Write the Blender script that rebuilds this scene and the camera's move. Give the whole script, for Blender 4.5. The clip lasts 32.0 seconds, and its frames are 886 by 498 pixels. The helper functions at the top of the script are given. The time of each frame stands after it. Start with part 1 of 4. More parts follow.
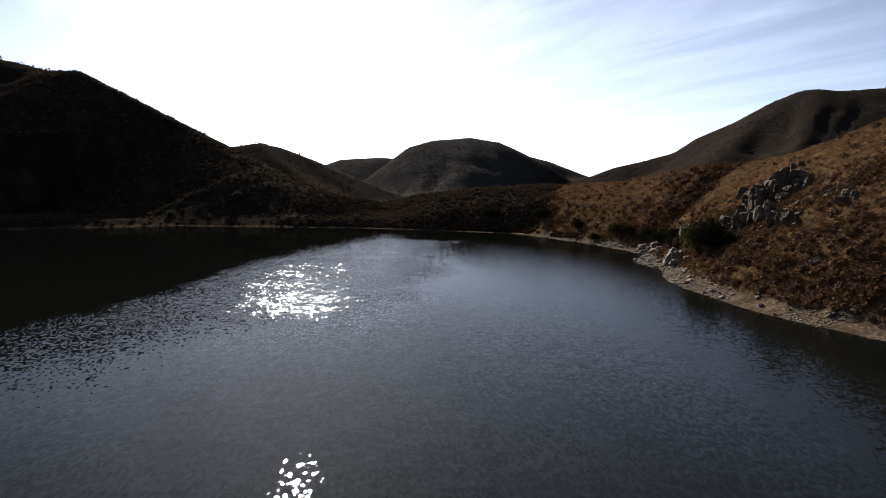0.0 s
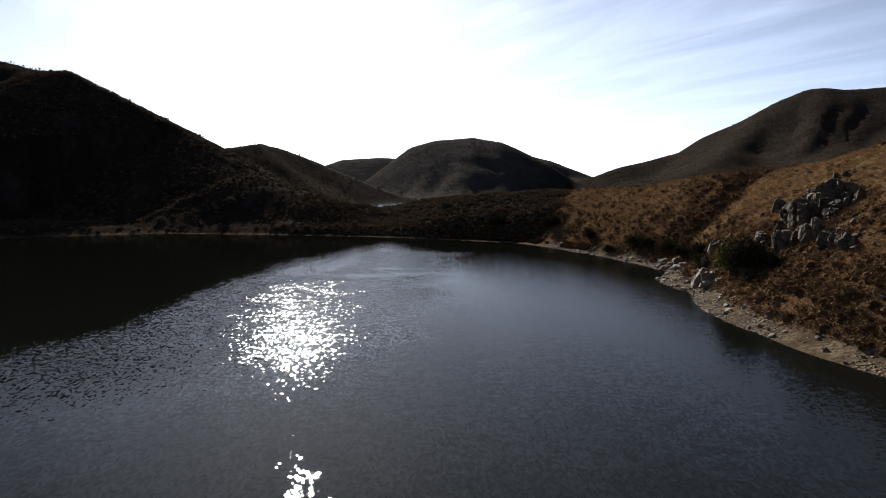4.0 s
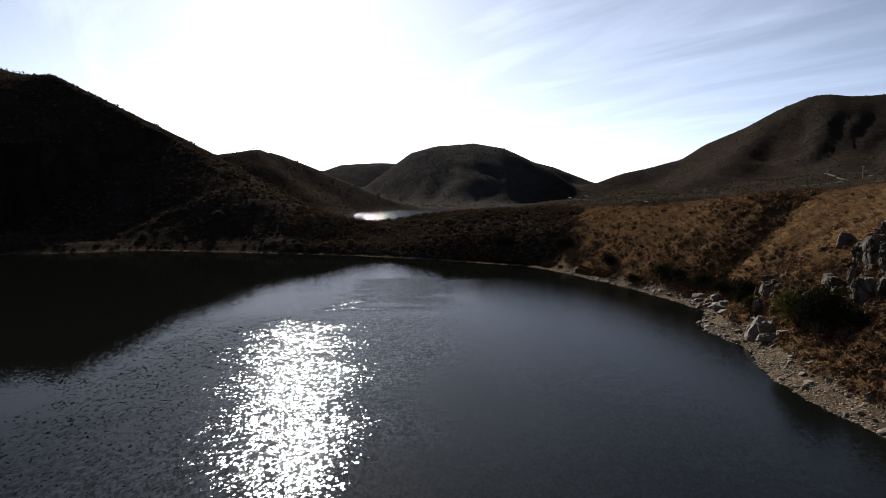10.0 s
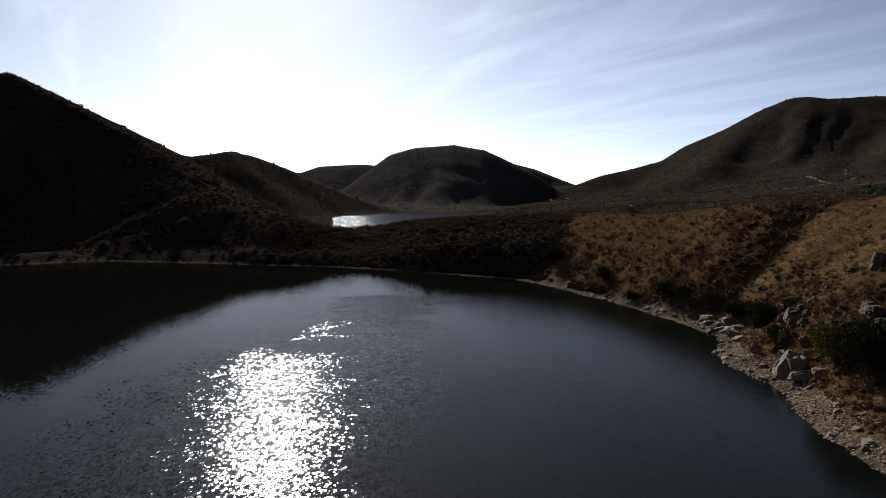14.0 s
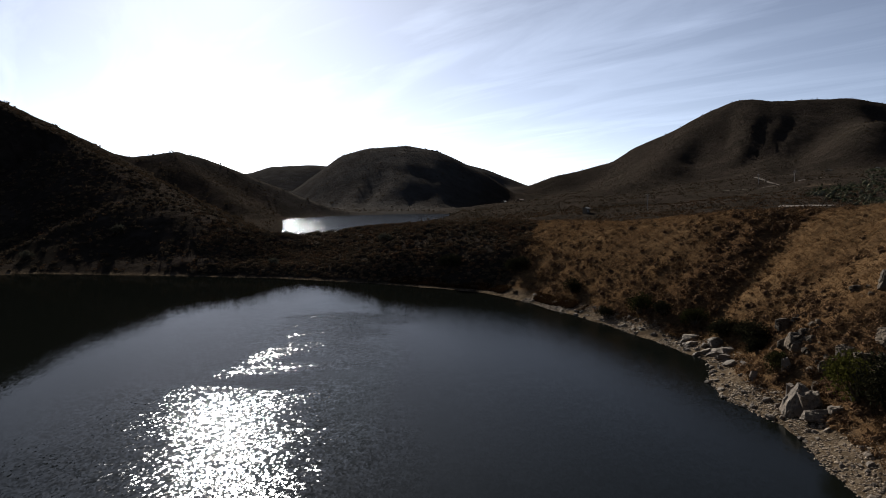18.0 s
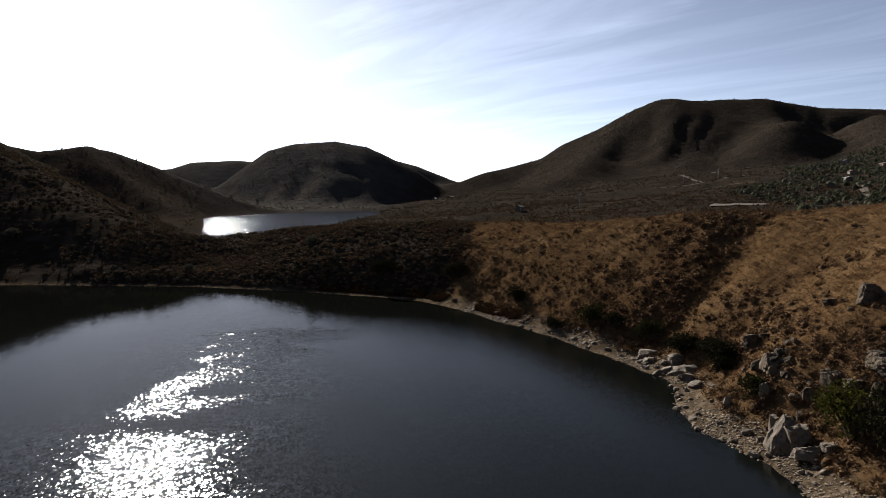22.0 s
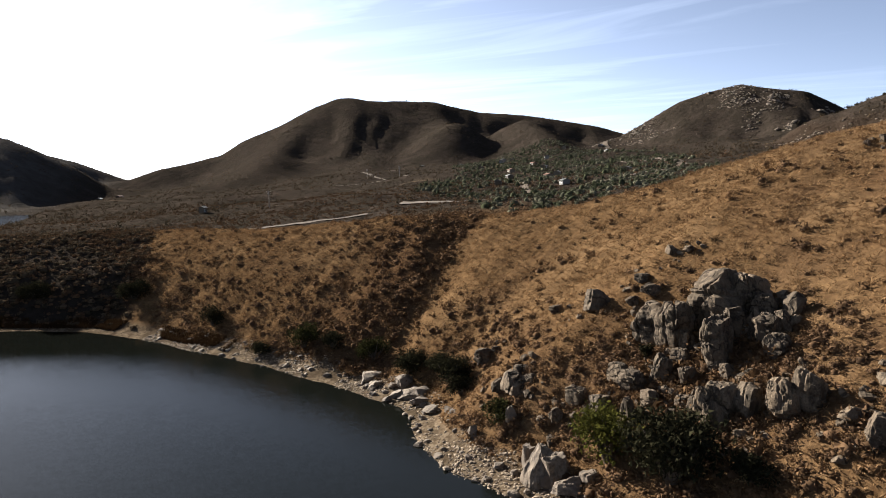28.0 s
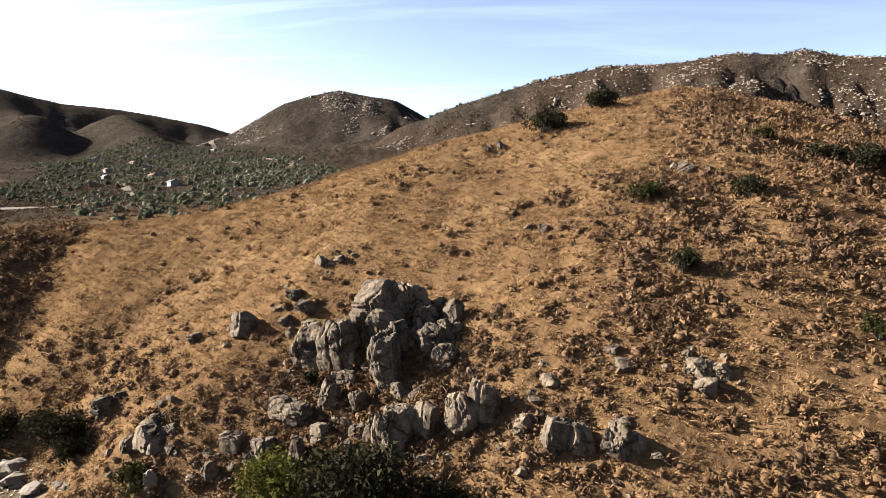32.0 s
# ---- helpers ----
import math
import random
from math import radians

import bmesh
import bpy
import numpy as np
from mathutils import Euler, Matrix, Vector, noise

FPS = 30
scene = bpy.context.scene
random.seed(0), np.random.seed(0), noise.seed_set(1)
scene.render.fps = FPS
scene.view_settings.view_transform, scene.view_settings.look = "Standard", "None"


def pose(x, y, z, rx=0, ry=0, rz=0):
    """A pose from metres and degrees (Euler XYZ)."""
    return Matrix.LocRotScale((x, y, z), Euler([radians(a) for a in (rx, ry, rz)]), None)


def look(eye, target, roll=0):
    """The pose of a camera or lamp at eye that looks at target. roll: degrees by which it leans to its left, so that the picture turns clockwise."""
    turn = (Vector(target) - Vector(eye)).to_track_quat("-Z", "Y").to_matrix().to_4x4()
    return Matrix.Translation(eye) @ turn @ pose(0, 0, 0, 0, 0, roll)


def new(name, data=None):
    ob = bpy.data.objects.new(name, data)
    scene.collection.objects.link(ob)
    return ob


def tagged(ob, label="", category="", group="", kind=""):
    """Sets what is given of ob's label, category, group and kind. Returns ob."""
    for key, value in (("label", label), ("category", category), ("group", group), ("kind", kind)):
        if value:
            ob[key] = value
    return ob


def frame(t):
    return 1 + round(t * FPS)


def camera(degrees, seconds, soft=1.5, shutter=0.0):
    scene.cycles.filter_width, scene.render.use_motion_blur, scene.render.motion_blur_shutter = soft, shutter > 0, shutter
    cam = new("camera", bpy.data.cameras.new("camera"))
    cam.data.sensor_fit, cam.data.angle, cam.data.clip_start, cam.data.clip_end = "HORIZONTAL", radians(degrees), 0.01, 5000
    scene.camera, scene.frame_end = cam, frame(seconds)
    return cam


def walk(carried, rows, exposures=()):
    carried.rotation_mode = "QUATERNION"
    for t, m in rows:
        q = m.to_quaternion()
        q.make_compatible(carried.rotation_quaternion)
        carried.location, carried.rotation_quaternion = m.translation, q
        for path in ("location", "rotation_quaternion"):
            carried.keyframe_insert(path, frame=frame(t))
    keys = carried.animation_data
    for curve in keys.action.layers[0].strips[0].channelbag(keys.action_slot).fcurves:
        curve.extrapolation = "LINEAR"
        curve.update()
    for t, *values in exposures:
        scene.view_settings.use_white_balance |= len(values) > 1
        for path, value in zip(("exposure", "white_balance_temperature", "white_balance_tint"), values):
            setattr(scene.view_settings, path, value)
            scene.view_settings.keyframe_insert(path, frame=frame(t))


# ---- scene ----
cam = camera(64.27, 32.0, 0.85)
PATH = [
    (0, (0.00, 0.00, 21.87), (2.82, 99.60, 13.38), -0.12),
    (0.5, (0.21, 2.79, 22.30), (2.95, 102.40, 13.80), -0.11),
    (1, (0.36, 5.56, 22.72), (3.05, 105.17, 14.26), -0.14),
    (1.5, (0.45, 8.28, 23.16), (3.11, 107.88, 14.68), -0.14),
    (2, (0.49, 10.92, 23.59), (3.07, 110.53, 15.08), -0.10),
    (2.5, (0.48, 13.47, 24.03), (3.04, 113.07, 15.49), -0.14),
    (3, (0.45, 15.92, 24.47), (2.99, 115.52, 15.94), -0.12),
    (3.5, (0.44, 18.28, 24.91), (2.96, 117.87, 16.32), -0.17),
    (5.5, (0.46, 27.04, 26.83), (2.88, 126.65, 18.30), -0.17),
    (6, (0.42, 29.34, 27.33), (2.84, 128.95, 18.87), -0.06),
    (6.5, (0.37, 31.68, 27.81), (2.75, 131.30, 19.43), -0.12),
    (7, (0.31, 34.09, 28.30), (2.72, 133.71, 19.96), -0.08),
    (7.5, (0.25, 36.56, 28.78), (2.68, 136.19, 20.48), -0.07),
    (8, (0.19, 39.09, 29.26), (2.66, 138.72, 21.03), -0.03),
    (8.5, (0.14, 41.66, 29.73), (2.55, 141.30, 21.54), -0.04),
    (9, (0.09, 44.27, 30.19), (2.54, 143.91, 22.06), -0.02),
    (9.5, (0.04, 46.89, 30.63), (2.48, 146.54, 22.56), -0.06),
    (10, (0.02, 49.52, 31.05), (2.51, 149.17, 23.03), 0.04),
    (10.5, (0.01, 52.16, 31.45), (2.47, 151.81, 23.44), 0.04),
    (11, (0.01, 54.80, 31.82), (2.46, 154.45, 23.86), 0.05),
    (11.5, (0.02, 57.41, 32.18), (2.50, 157.07, 24.23), 0.07),
    (12, (-0.01, 60.00, 32.53), (2.46, 159.65, 24.63), 0.04),
    (12.5, (-0.10, 62.53, 32.86), (3.01, 162.17, 24.96), 0.05),
    (13, (-0.22, 65.02, 33.19), (3.72, 164.63, 25.31), -0.01),
    (13.5, (-0.33, 67.47, 33.50), (4.34, 167.05, 25.62), 0.05),
    (14, (-0.41, 69.91, 33.81), (4.98, 169.45, 25.94), 0.01),
    (14.5, (-0.50, 72.34, 34.11), (5.60, 171.85, 26.28), 0.03),
    (16.5, (-0.75, 82.11, 35.16), (8.56, 181.37, 27.40), -0.13),
    (17, (-0.73, 84.54, 35.41), (9.40, 183.72, 27.65), -0.01),
    (17.5, (-0.71, 86.97, 35.66), (10.37, 186.05, 27.89), 0.00),
    (18, (-0.69, 89.40, 35.91), (11.35, 188.37, 28.08), -0.10),
    (18.5, (-0.66, 91.84, 36.15), (12.45, 190.67, 28.39), -0.02),
    (19, (-0.63, 94.26, 36.40), (13.63, 192.93, 28.61), -0.06),
    (19.5, (-0.56, 96.64, 36.63), (14.88, 195.13, 28.81), -0.02),
    (20, (-0.45, 98.96, 36.84), (16.29, 197.23, 28.89), -0.09),
    (20.5, (-0.29, 101.21, 37.04), (17.72, 199.25, 28.95), -0.10),
    (21, (-0.08, 103.41, 37.23), (19.16, 201.19, 28.99), -0.11),
    (21.5, (0.16, 105.56, 37.39), (20.65, 203.08, 29.06), -0.09),
    (22, (0.42, 107.66, 37.54), (22.25, 204.89, 29.15), -0.09),
    (22.5, (0.68, 109.72, 37.67), (24.13, 206.56, 29.17), -0.16),
    (23, (0.95, 111.72, 37.79), (26.43, 208.04, 29.20), -0.11),
    (23.5, (1.24, 113.66, 37.90), (28.72, 209.42, 29.25), -0.14),
    (24, (1.54, 115.56, 38.02), (31.01, 210.72, 29.37), -0.07),
    (24.5, (1.85, 117.44, 38.15), (33.25, 211.98, 29.45), -0.12),
    (25, (2.19, 119.29, 38.28), (36.87, 212.67, 29.57), -0.16),
    (25.5, (2.57, 121.11, 38.43), (42.04, 212.57, 29.68), -0.25),
    (27.5, (4.37, 128.23, 39.05), (61.42, 209.86, 30.02), -0.49),
    (28, (5.00, 129.93, 39.18), (66.10, 208.57, 30.10), -0.54),
    (28.5, (5.72, 131.62, 39.31), (70.80, 206.99, 30.18), -0.57),
    (29, (6.52, 133.29, 39.43), (75.57, 205.03, 30.25), -0.57),
    (29.5, (7.38, 134.93, 39.54), (80.32, 202.72, 30.29), -0.57),
    (30, (8.30, 136.53, 39.64), (85.27, 199.69, 30.35), -0.59),
    (30.5, (9.27, 138.04, 39.75), (90.35, 195.81, 30.36), -0.59),
    (31, (10.29, 139.47, 39.86), (95.57, 190.83, 30.36), -0.69),
    (31.5, (11.36, 140.81, 39.99), (100.67, 184.75, 30.37), -0.73),
    (32, (12.46, 142.07, 40.13), (105.26, 178.06, 30.41), -0.80),
]
EXPOSURES = [(0, 1.20, 6050, 10), (9, 1.03, 6050, 10), (13, 0.70, 6050, 10), (19, 0.75, 6050, 10), (23, 1.18, 6150, 10), (28, 2.12, 6200, 10), (32, 2.82, 6180, 10)]
walk(cam, [(t, look(eye, target, roll)) for t, eye, target, roll in PATH], EXPOSURES)

# ---- daylight: a low sun ahead and to the left of the flight, thin cirrus ----
SKY_STRENGTH, HAZE_BAND, HAZE_GLARE = 0.050, 7.2, 1.4
SUN_AZ, SUN_EL = radians(-10.5), radians(25.0)      # clockwise from +y, above the horizon
SUN_DIR = Vector((math.sin(SUN_AZ) * math.cos(SUN_EL), math.cos(SUN_AZ) * math.cos(SUN_EL), math.sin(SUN_EL)))
world = bpy.data.worlds.new("sky")
scene.world = world
world.use_nodes = True
wn, wl = world.node_tree.nodes, world.node_tree.links
sky = wn.new("ShaderNodeTexSky")
sky.sky_type, sky.sun_disc = "NISHITA", False
sky.sun_elevation, sky.sun_rotation = SUN_EL, SUN_AZ
sky.altitude, sky.air_density, sky.dust_density, sky.ozone_density = 150, 0.44, 0.36, 1.0
def sky_node(kind, *values, op=None):
    """A math node of the sky; values are numbers or the outputs of other nodes."""
    t = wn.new(kind)
    if op:
        t.operation = op
    for i, v in enumerate(values):
        if hasattr(v, "is_output"):
            wl.new(v, t.inputs[i])
        else:
            t.inputs[i].default_value = v
    return t


def sky_math(op, *values):
    return sky_node("ShaderNodeMath", *values, op=op).outputs[0]


coord, apart = wn.new("ShaderNodeTexCoord"), wn.new("ShaderNodeSeparateXYZ")
wl.new(coord.outputs["Generated"], apart.inputs[0])
up = sky_math("MAXIMUM", apart.outputs["Z"], 0.0)
# thin high haze scatters light forwards: bright round the sun and along the horizon below it, clear and blue behind
toward = sky_node("ShaderNodeVectorMath", coord.outputs["Generated"], tuple(SUN_DIR), op="DOT_PRODUCT").outputs["Value"]
forward = sky_math("MULTIPLY_ADD", toward, 0.5, 0.5)
band = sky_math("MULTIPLY", sky_math("EXPONENT", sky_math("MULTIPLY", up, -5.5)), sky_math("MULTIPLY", sky_math("POWER", forward, 5.0), HAZE_BAND))
glare = sky_math("MULTIPLY", sky_math("POWER", forward, 26.0), HAZE_GLARE)
# streaks of cirrus on a high level sheet
over = sky_math("ADD", up, 0.05)
sheet = wn.new("ShaderNodeCombineXYZ")
wl.new(sky_math("DIVIDE", apart.outputs["X"], over), sheet.inputs[0])
wl.new(sky_math("DIVIDE", apart.outputs["Y"], over), sheet.inputs[1])
turn = wn.new("ShaderNodeMapping")
turn.vector_type = "TEXTURE"
turn.inputs["Rotation"].default_value = (0, 0, radians(-66))
turn.inputs["Scale"].default_value = (3.6, 0.85, 1.0)
wl.new(sheet.outputs[0], turn.inputs["Vector"])
streak, veil = wn.new("ShaderNodeTexNoise"), wn.new("ShaderNodeValToRGB")
streak.inputs["Scale"].default_value, streak.inputs["Detail"].default_value, streak.inputs["Roughness"].default_value, streak.inputs["Distortion"].default_value = 1.0, 5, 0.58, 1.7
veil.color_ramp.elements[0].position, veil.color_ramp.elements[1].position = 0.46, 0.82
veil.color_ramp.elements[0].color, veil.color_ramp.elements[1].color = (0.0, 0.0, 0.0, 1), (1.0, 1.0, 1.0, 1)
wl.new(turn.outputs[0], streak.inputs["Vector"])
wl.new(streak.outputs["Fac"], veil.inputs["Fac"])
wisp = sky_math("MULTIPLY", veil.outputs["Color"], sky_math("MULTIPLY_ADD", sky_math("POWER", forward, 3.0), 2.5, 0.2))
light = sky_math("ADD", sky_math("ADD", band, glare), wisp)
grey, haze, glow, total = wn.new("ShaderNodeRGBToBW"), wn.new("ShaderNodeMix"), wn.new("ShaderNodeMix"), wn.new("ShaderNodeMix")
haze.data_type = glow.data_type = total.data_type = "RGBA"
wl.new(sky.outputs["Color"], grey.inputs[0])
haze.inputs[0].default_value = 0.40                # the haze takes colour out of the sky
wl.new(sky.outputs["Color"], haze.inputs[6])
wl.new(grey.outputs[0], haze.inputs[7])
glow.blend_type, glow.inputs[0].default_value = "MULTIPLY", 1.0
glow.inputs[6].default_value = (0.90, 0.975, 1.12, 1)
wl.new(light, glow.inputs[7])
total.blend_type, total.inputs[0].default_value = "ADD", 1.0
wl.new(haze.outputs[2], total.inputs[6])
wl.new(glow.outputs[2], total.inputs[7])
wn["Background"].inputs["Strength"].default_value = SKY_STRENGTH
wl.new(total.outputs[2], wn["Background"].inputs["Color"])
sun = new("sun", bpy.data.lights.new("sun", "SUN"))
sun.data.energy, sun.data.angle, sun.data.color = 5.0, radians(0.53), (1.0, 0.93, 0.82)
sun.matrix_world = look(SUN_DIR * 400, (0, 0, 0))


# ---- materials ----
class Mat:
    """A node material built in short steps."""

    def __init__(self, name, rough=0.9, metal=0.0, spec=0.3):
        self.mat = bpy.data.materials.new(name)
        self.mat.use_nodes = True
        self.n, self.l = self.mat.node_tree.nodes, self.mat.node_tree.links
        self.b = self.n["Principled BSDF"]
        self.b.inputs["Roughness"].default_value = rough
        self.b.inputs["Metallic"].default_value = metal
        self.b.inputs["Specular IOR Level"].default_value = spec
        self.pos = self.n.new("ShaderNodeNewGeometry").outputs["Position"]

    def put(self, where, value):
        if hasattr(value, "is_output"):
            self.l.new(value, where)
        else:
            where.default_value = (*value, 1) if isinstance(value, tuple) and len(value) == 3 and len(where.default_value) == 4 else value

    def noise(self, scale, detail=4, rough=0.55, vec=None, dist=0.0):
        t = self.n.new("ShaderNodeTexNoise")
        t.inputs["Scale"].default_value, t.inputs["Detail"].default_value = scale, detail
        t.inputs["Roughness"].default_value, t.inputs["Distortion"].default_value = rough, dist
        self.l.new(vec or self.pos, t.inputs["Vector"])
        return t.outputs["Fac"]

    def voronoi(self, scale, out="Distance", feature="F1", vec=None):
        t = self.n.new("ShaderNodeTexVoronoi")
        t.feature = feature
        t.inputs["Scale"].default_value = scale
        self.l.new(vec or self.pos, t.inputs["Vector"])
        return t.outputs[out]

    def ramp(self, fac, *stops):
        t = self.n.new("ShaderNodeValToRGB")
        e = t.color_ramp.elements
        while len(e) < len(stops):
            e.new(0.5)
        for i, (p, c) in enumerate(stops):
            e[i].position, e[i].color = p, (*c, 1) if isinstance(c, tuple) else (c, c, c, 1)
        self.l.new(fac, t.inputs["Fac"])
        return t.outputs["Color"]

    def mix(self, fac, a, b, blend="MIX"):
        t = self.n.new("ShaderNodeMix")
        t.data_type, t.blend_type = "RGBA", blend
        self.put(t.inputs[0], fac)
        self.put(t.inputs[6], a)
        self.put(t.inputs[7], b)
        return t.outputs[2]

    def math(self, op, a, b=0.0):
        t = self.n.new("ShaderNodeMath")
        t.operation = op
        self.put(t.inputs[0], a)
        self.put(t.inputs[1], b)
        return t.outputs[0]

    def attr(self, name):
        t = self.n.new("ShaderNodeAttribute")
        t.attribute_name = name
        return t

    def squash(self, x, y, z, rot=0.0):
        t = self.n.new("ShaderNodeMapping")
        t.inputs["Scale"].default_value = (x, y, z)
        t.inputs["Rotation"].default_value = (0, 0, rot)
        self.l.new(self.pos, t.inputs["Vector"])
        return t.outputs[0]

    def color(self, c):
        self.put(self.b.inputs["Base Color"], c)
        return self

    def bump(self, height, strength=0.5, dist=0.1, after=None):
        t = self.n.new("ShaderNodeBump")
        t.inputs["Strength"].default_value, t.inputs["Distance"].default_value = strength, dist
        self.put(t.inputs["Height"], height)
        if after:
            self.l.new(after, t.inputs["Normal"])
        self.l.new(t.outputs[0], self.b.inputs["Normal"])
        return t.outputs[0]


# ---- the shape of the land ----
SHORE = np.array([(70, 40), (68, 75), (66, 97), (63, 108), (59.7, 121), (58, 135), (57.5, 147), (58, 160), (60, 172), (63, 182), (64, 192),
                  (62.8, 204), (65.5, 215), (71, 224), (73.5, 233), (71.5, 248), (67, 270), (62, 290), (53.5, 320), (44.5, 340), (28, 355),
                  (10, 368), (-33, 394), (-65, 404), (-95, 414), (-150, 428), (-229, 389), (-330, 330), (-380, 150), (-330, -120), (-120, -260),
                  (60, -200), (80, -60)], float)
FAR_SHORE = np.array([(-92, 965), (-104, 1060), (-98, 1150), (-40, 1250), (60, 1330), (170, 1335), (150, 1230), (110, 1050), (60, 860), (10, 730),
                      (-30, 640), (-52, 610), (-66, 700), (-80, 850)], float)


def to_segments(x, y, line, closed=False, along=False):
    """Distance to a line of points, and the height of the line (its third column) there, or how far along it."""
    best, high = np.full(x.shape, 1e9), np.zeros(x.shape)
    n, run, gone = len(line), np.zeros(x.shape), 0.0
    for i in range(n if closed else n - 1):
        a, b = line[i], line[(i + 1) % n]
        d = b[:2] - a[:2]
        s = np.clip(((x - a[0]) * d[0] + (y - a[1]) * d[1]) / (d @ d), 0, 1)
        r = np.hypot(x - a[0] - s * d[0], y - a[1] - s * d[1])
        near = r < best
        best = np.where(near, r, best)
        if line.shape[1] > 2:
            high = np.where(near, a[2] + s * (b[2] - a[2]), high)
        if along:
            run = np.where(near, gone + s * np.hypot(*d), run)
            gone += np.hypot(*d)
    return (best, high, run) if along else (best, high)


def inside(x, y, ring):
    odd = np.zeros(x.shape, bool)
    for i in range(len(ring)):
        (x0, y0), (x1, y1) = ring[i - 1], ring[i]
        odd ^= ((y0 > y) != (y1 > y)) & (x < (x1 - x0) * (y - y0) / (y1 - y0 + 1e-12) + x0)
    return odd


def wobble(x, y, scale, seed=0.0, octaves=4):
    """Smooth noise from -1 to 1, in numpy: value noise on a lattice."""
    total, amp, norm = np.zeros(x.shape), 1.0, 0.0
    for o in range(octaves):
        u, v = x / scale + 17.3 * o + seed * 7.1, y / scale - 9.7 * o + seed * 3.3
        iu, iv = np.floor(u), np.floor(v)
        fu, fv = u - iu, v - iv
        fu, fv = fu * fu * (3 - 2 * fu), fv * fv * (3 - 2 * fv)
        h = lambda a, b: np.modf(np.abs(np.sin(a * 127.1 + b * 311.7 + seed) * 43758.5453))[0] * 2 - 1  # noqa: E731
        low = h(iu, iv) * (1 - fu) + h(iu + 1, iv) * fu
        top = h(iu, iv + 1) * (1 - fu) + h(iu + 1, iv + 1) * fu
        total += amp * (low * (1 - fv) + top * fv)
        norm += amp
        amp, scale = amp * 0.5, scale * 0.5
    return total / norm


def soft_min(a, b, k):
    h = np.clip(0.5 + 0.5 * (b - a) / k, 0, 1)
    return b * (1 - h) + a * h - k * h * (1 - h)


def soft_max(a, b, k):
    return -soft_min(-a, -b, k)


# crest lines: points (x, y, height); slope of the sides; rounding of the crest; depth of the gullies
RIDGES = [
    ([(175, 150, 58), (160, 164, 55), (146, 196, 47), (130, 240, 34), (124, 258, 32), (112, 290, 30), (103, 335, 26), (85, 380, 24), (40, 421, 22.5), (5, 465, 18), (-25, 520, 12)], 0.42, 14, 0.0),
    ([(175, 150, 58), (186, 108, 42), (190, 60, 30), (185, -40, 24)], 0.4, 20, 0.0),
    ([(-45, 470, 15), (-63, 462, 19), (-120, 512, 35), (-190, 615, 74), (-222, 628, 102), (-254, 637, 120), (-275, 640, 125), (-294, 640, 125), (-343, 674, 131), (-450, 700, 158), (-640, 690, 190)], 0.52, 25, 0.25),
    ([(-20, 1290, 2), (-110, 1262, 44), (-175, 1248, 73), (-222, 1240, 87), (-268, 1230, 100), (-337, 1211, 92), (-520, 1180, 130)], 0.45, 25, 0.22),
    ([(-268, 1230, 100), (-190, 1100, 45), (-130, 1010, 12)], 0.45, 25, 0.2),
]
RIDGES += [
    ([(-159, 1905, 44), (-40, 1911, 132), (27, 1912, 151), (129, 1907, 158), (205, 1900, 145), (247, 1895, 127), (330, 1881, 84), (400, 1867, 36)], 0.42, 60, 0.13),
    ([(-593, 2540, 98), (-364, 2585, 106), (-296, 2594, 129), (-165, 2606, 136), (92, 2610, 123), (342, 2588, 151), (459, 2569, 120), (604, 2538, 62)], 0.4, 60, 0.13),
    ([(561, 2362, 63), (640, 2340, 93), (718, 2317, 110), (811, 2284, 135), (875, 2259, 180), (939, 2232, 209), (987, 2210, 230), (1066, 2171, 278), (1144, 2128, 309), (1191, 2101, 313), (1281, 2043, 297)], 0.46, 45, 0.22, 150),
    ([(1281, 2043, 297), (1370, 1981, 304), (1442, 1925, 287), (1512, 1867, 268), (1618, 1769, 257), (1705, 1680, 236), (1774, 1600, 216), (1825, 1537, 191)], 0.48, 45, 0.25, 150),
    ([(1147, 2149, 305), (978, 2035, 218), (819, 1890, 130), (645, 1639, 64)], 0.46, 40, 0.12, 110),
    ([(1186, 2126, 308), (1074, 1960, 203), (937, 1773, 115)], 0.46, 40, 0.12, 110),
    ([(1302, 2016, 293), (1186, 1878, 211), (1054, 1737, 137), (864, 1526, 76)], 0.46, 40, 0.12, 110),
    ([(1403, 1981, 300), (1290, 1790, 225), (1230, 1680, 206), (1165, 1560, 196)], 0.72, 32, 0.06, 90),
    ([(1400, 1550, 217), (1226, 1299, 150), (1027, 1073, 90)], 0.55, 30, 0.3, 110),
    ([(249, 666, 9), (300, 686, 27), (304, 638, 13)], 0.35, 15, 0.2, 40),
    ([(520, 1010, 44), (600, 1120, 58), (720, 1190, 66)], 0.28, 25, 0.1, 80),
    ([(1348, 1194, 142), (1390, 1138, 181), (1427, 1085, 220), (1462, 1030, 240), (1495, 973, 252), (1526, 915, 240), (1555, 856, 230), (1572, 820, 207), (1587, 783, 184)], 0.5, 35, 0.6, 230),
    ([(934, 530, 122), (947, 497, 138), (963, 452, 152), (985, 377, 173), (993, 339, 180), (1002, 284, 190), (1011, 193, 189), (1012, 131, 197), (1010, 72, 191), (1008, 44, 195), (1002, -2, 182), (996, -41, 178), (985, -160, 165), (900, -420, 140)], 0.55, 20, 0.5, 80),
]


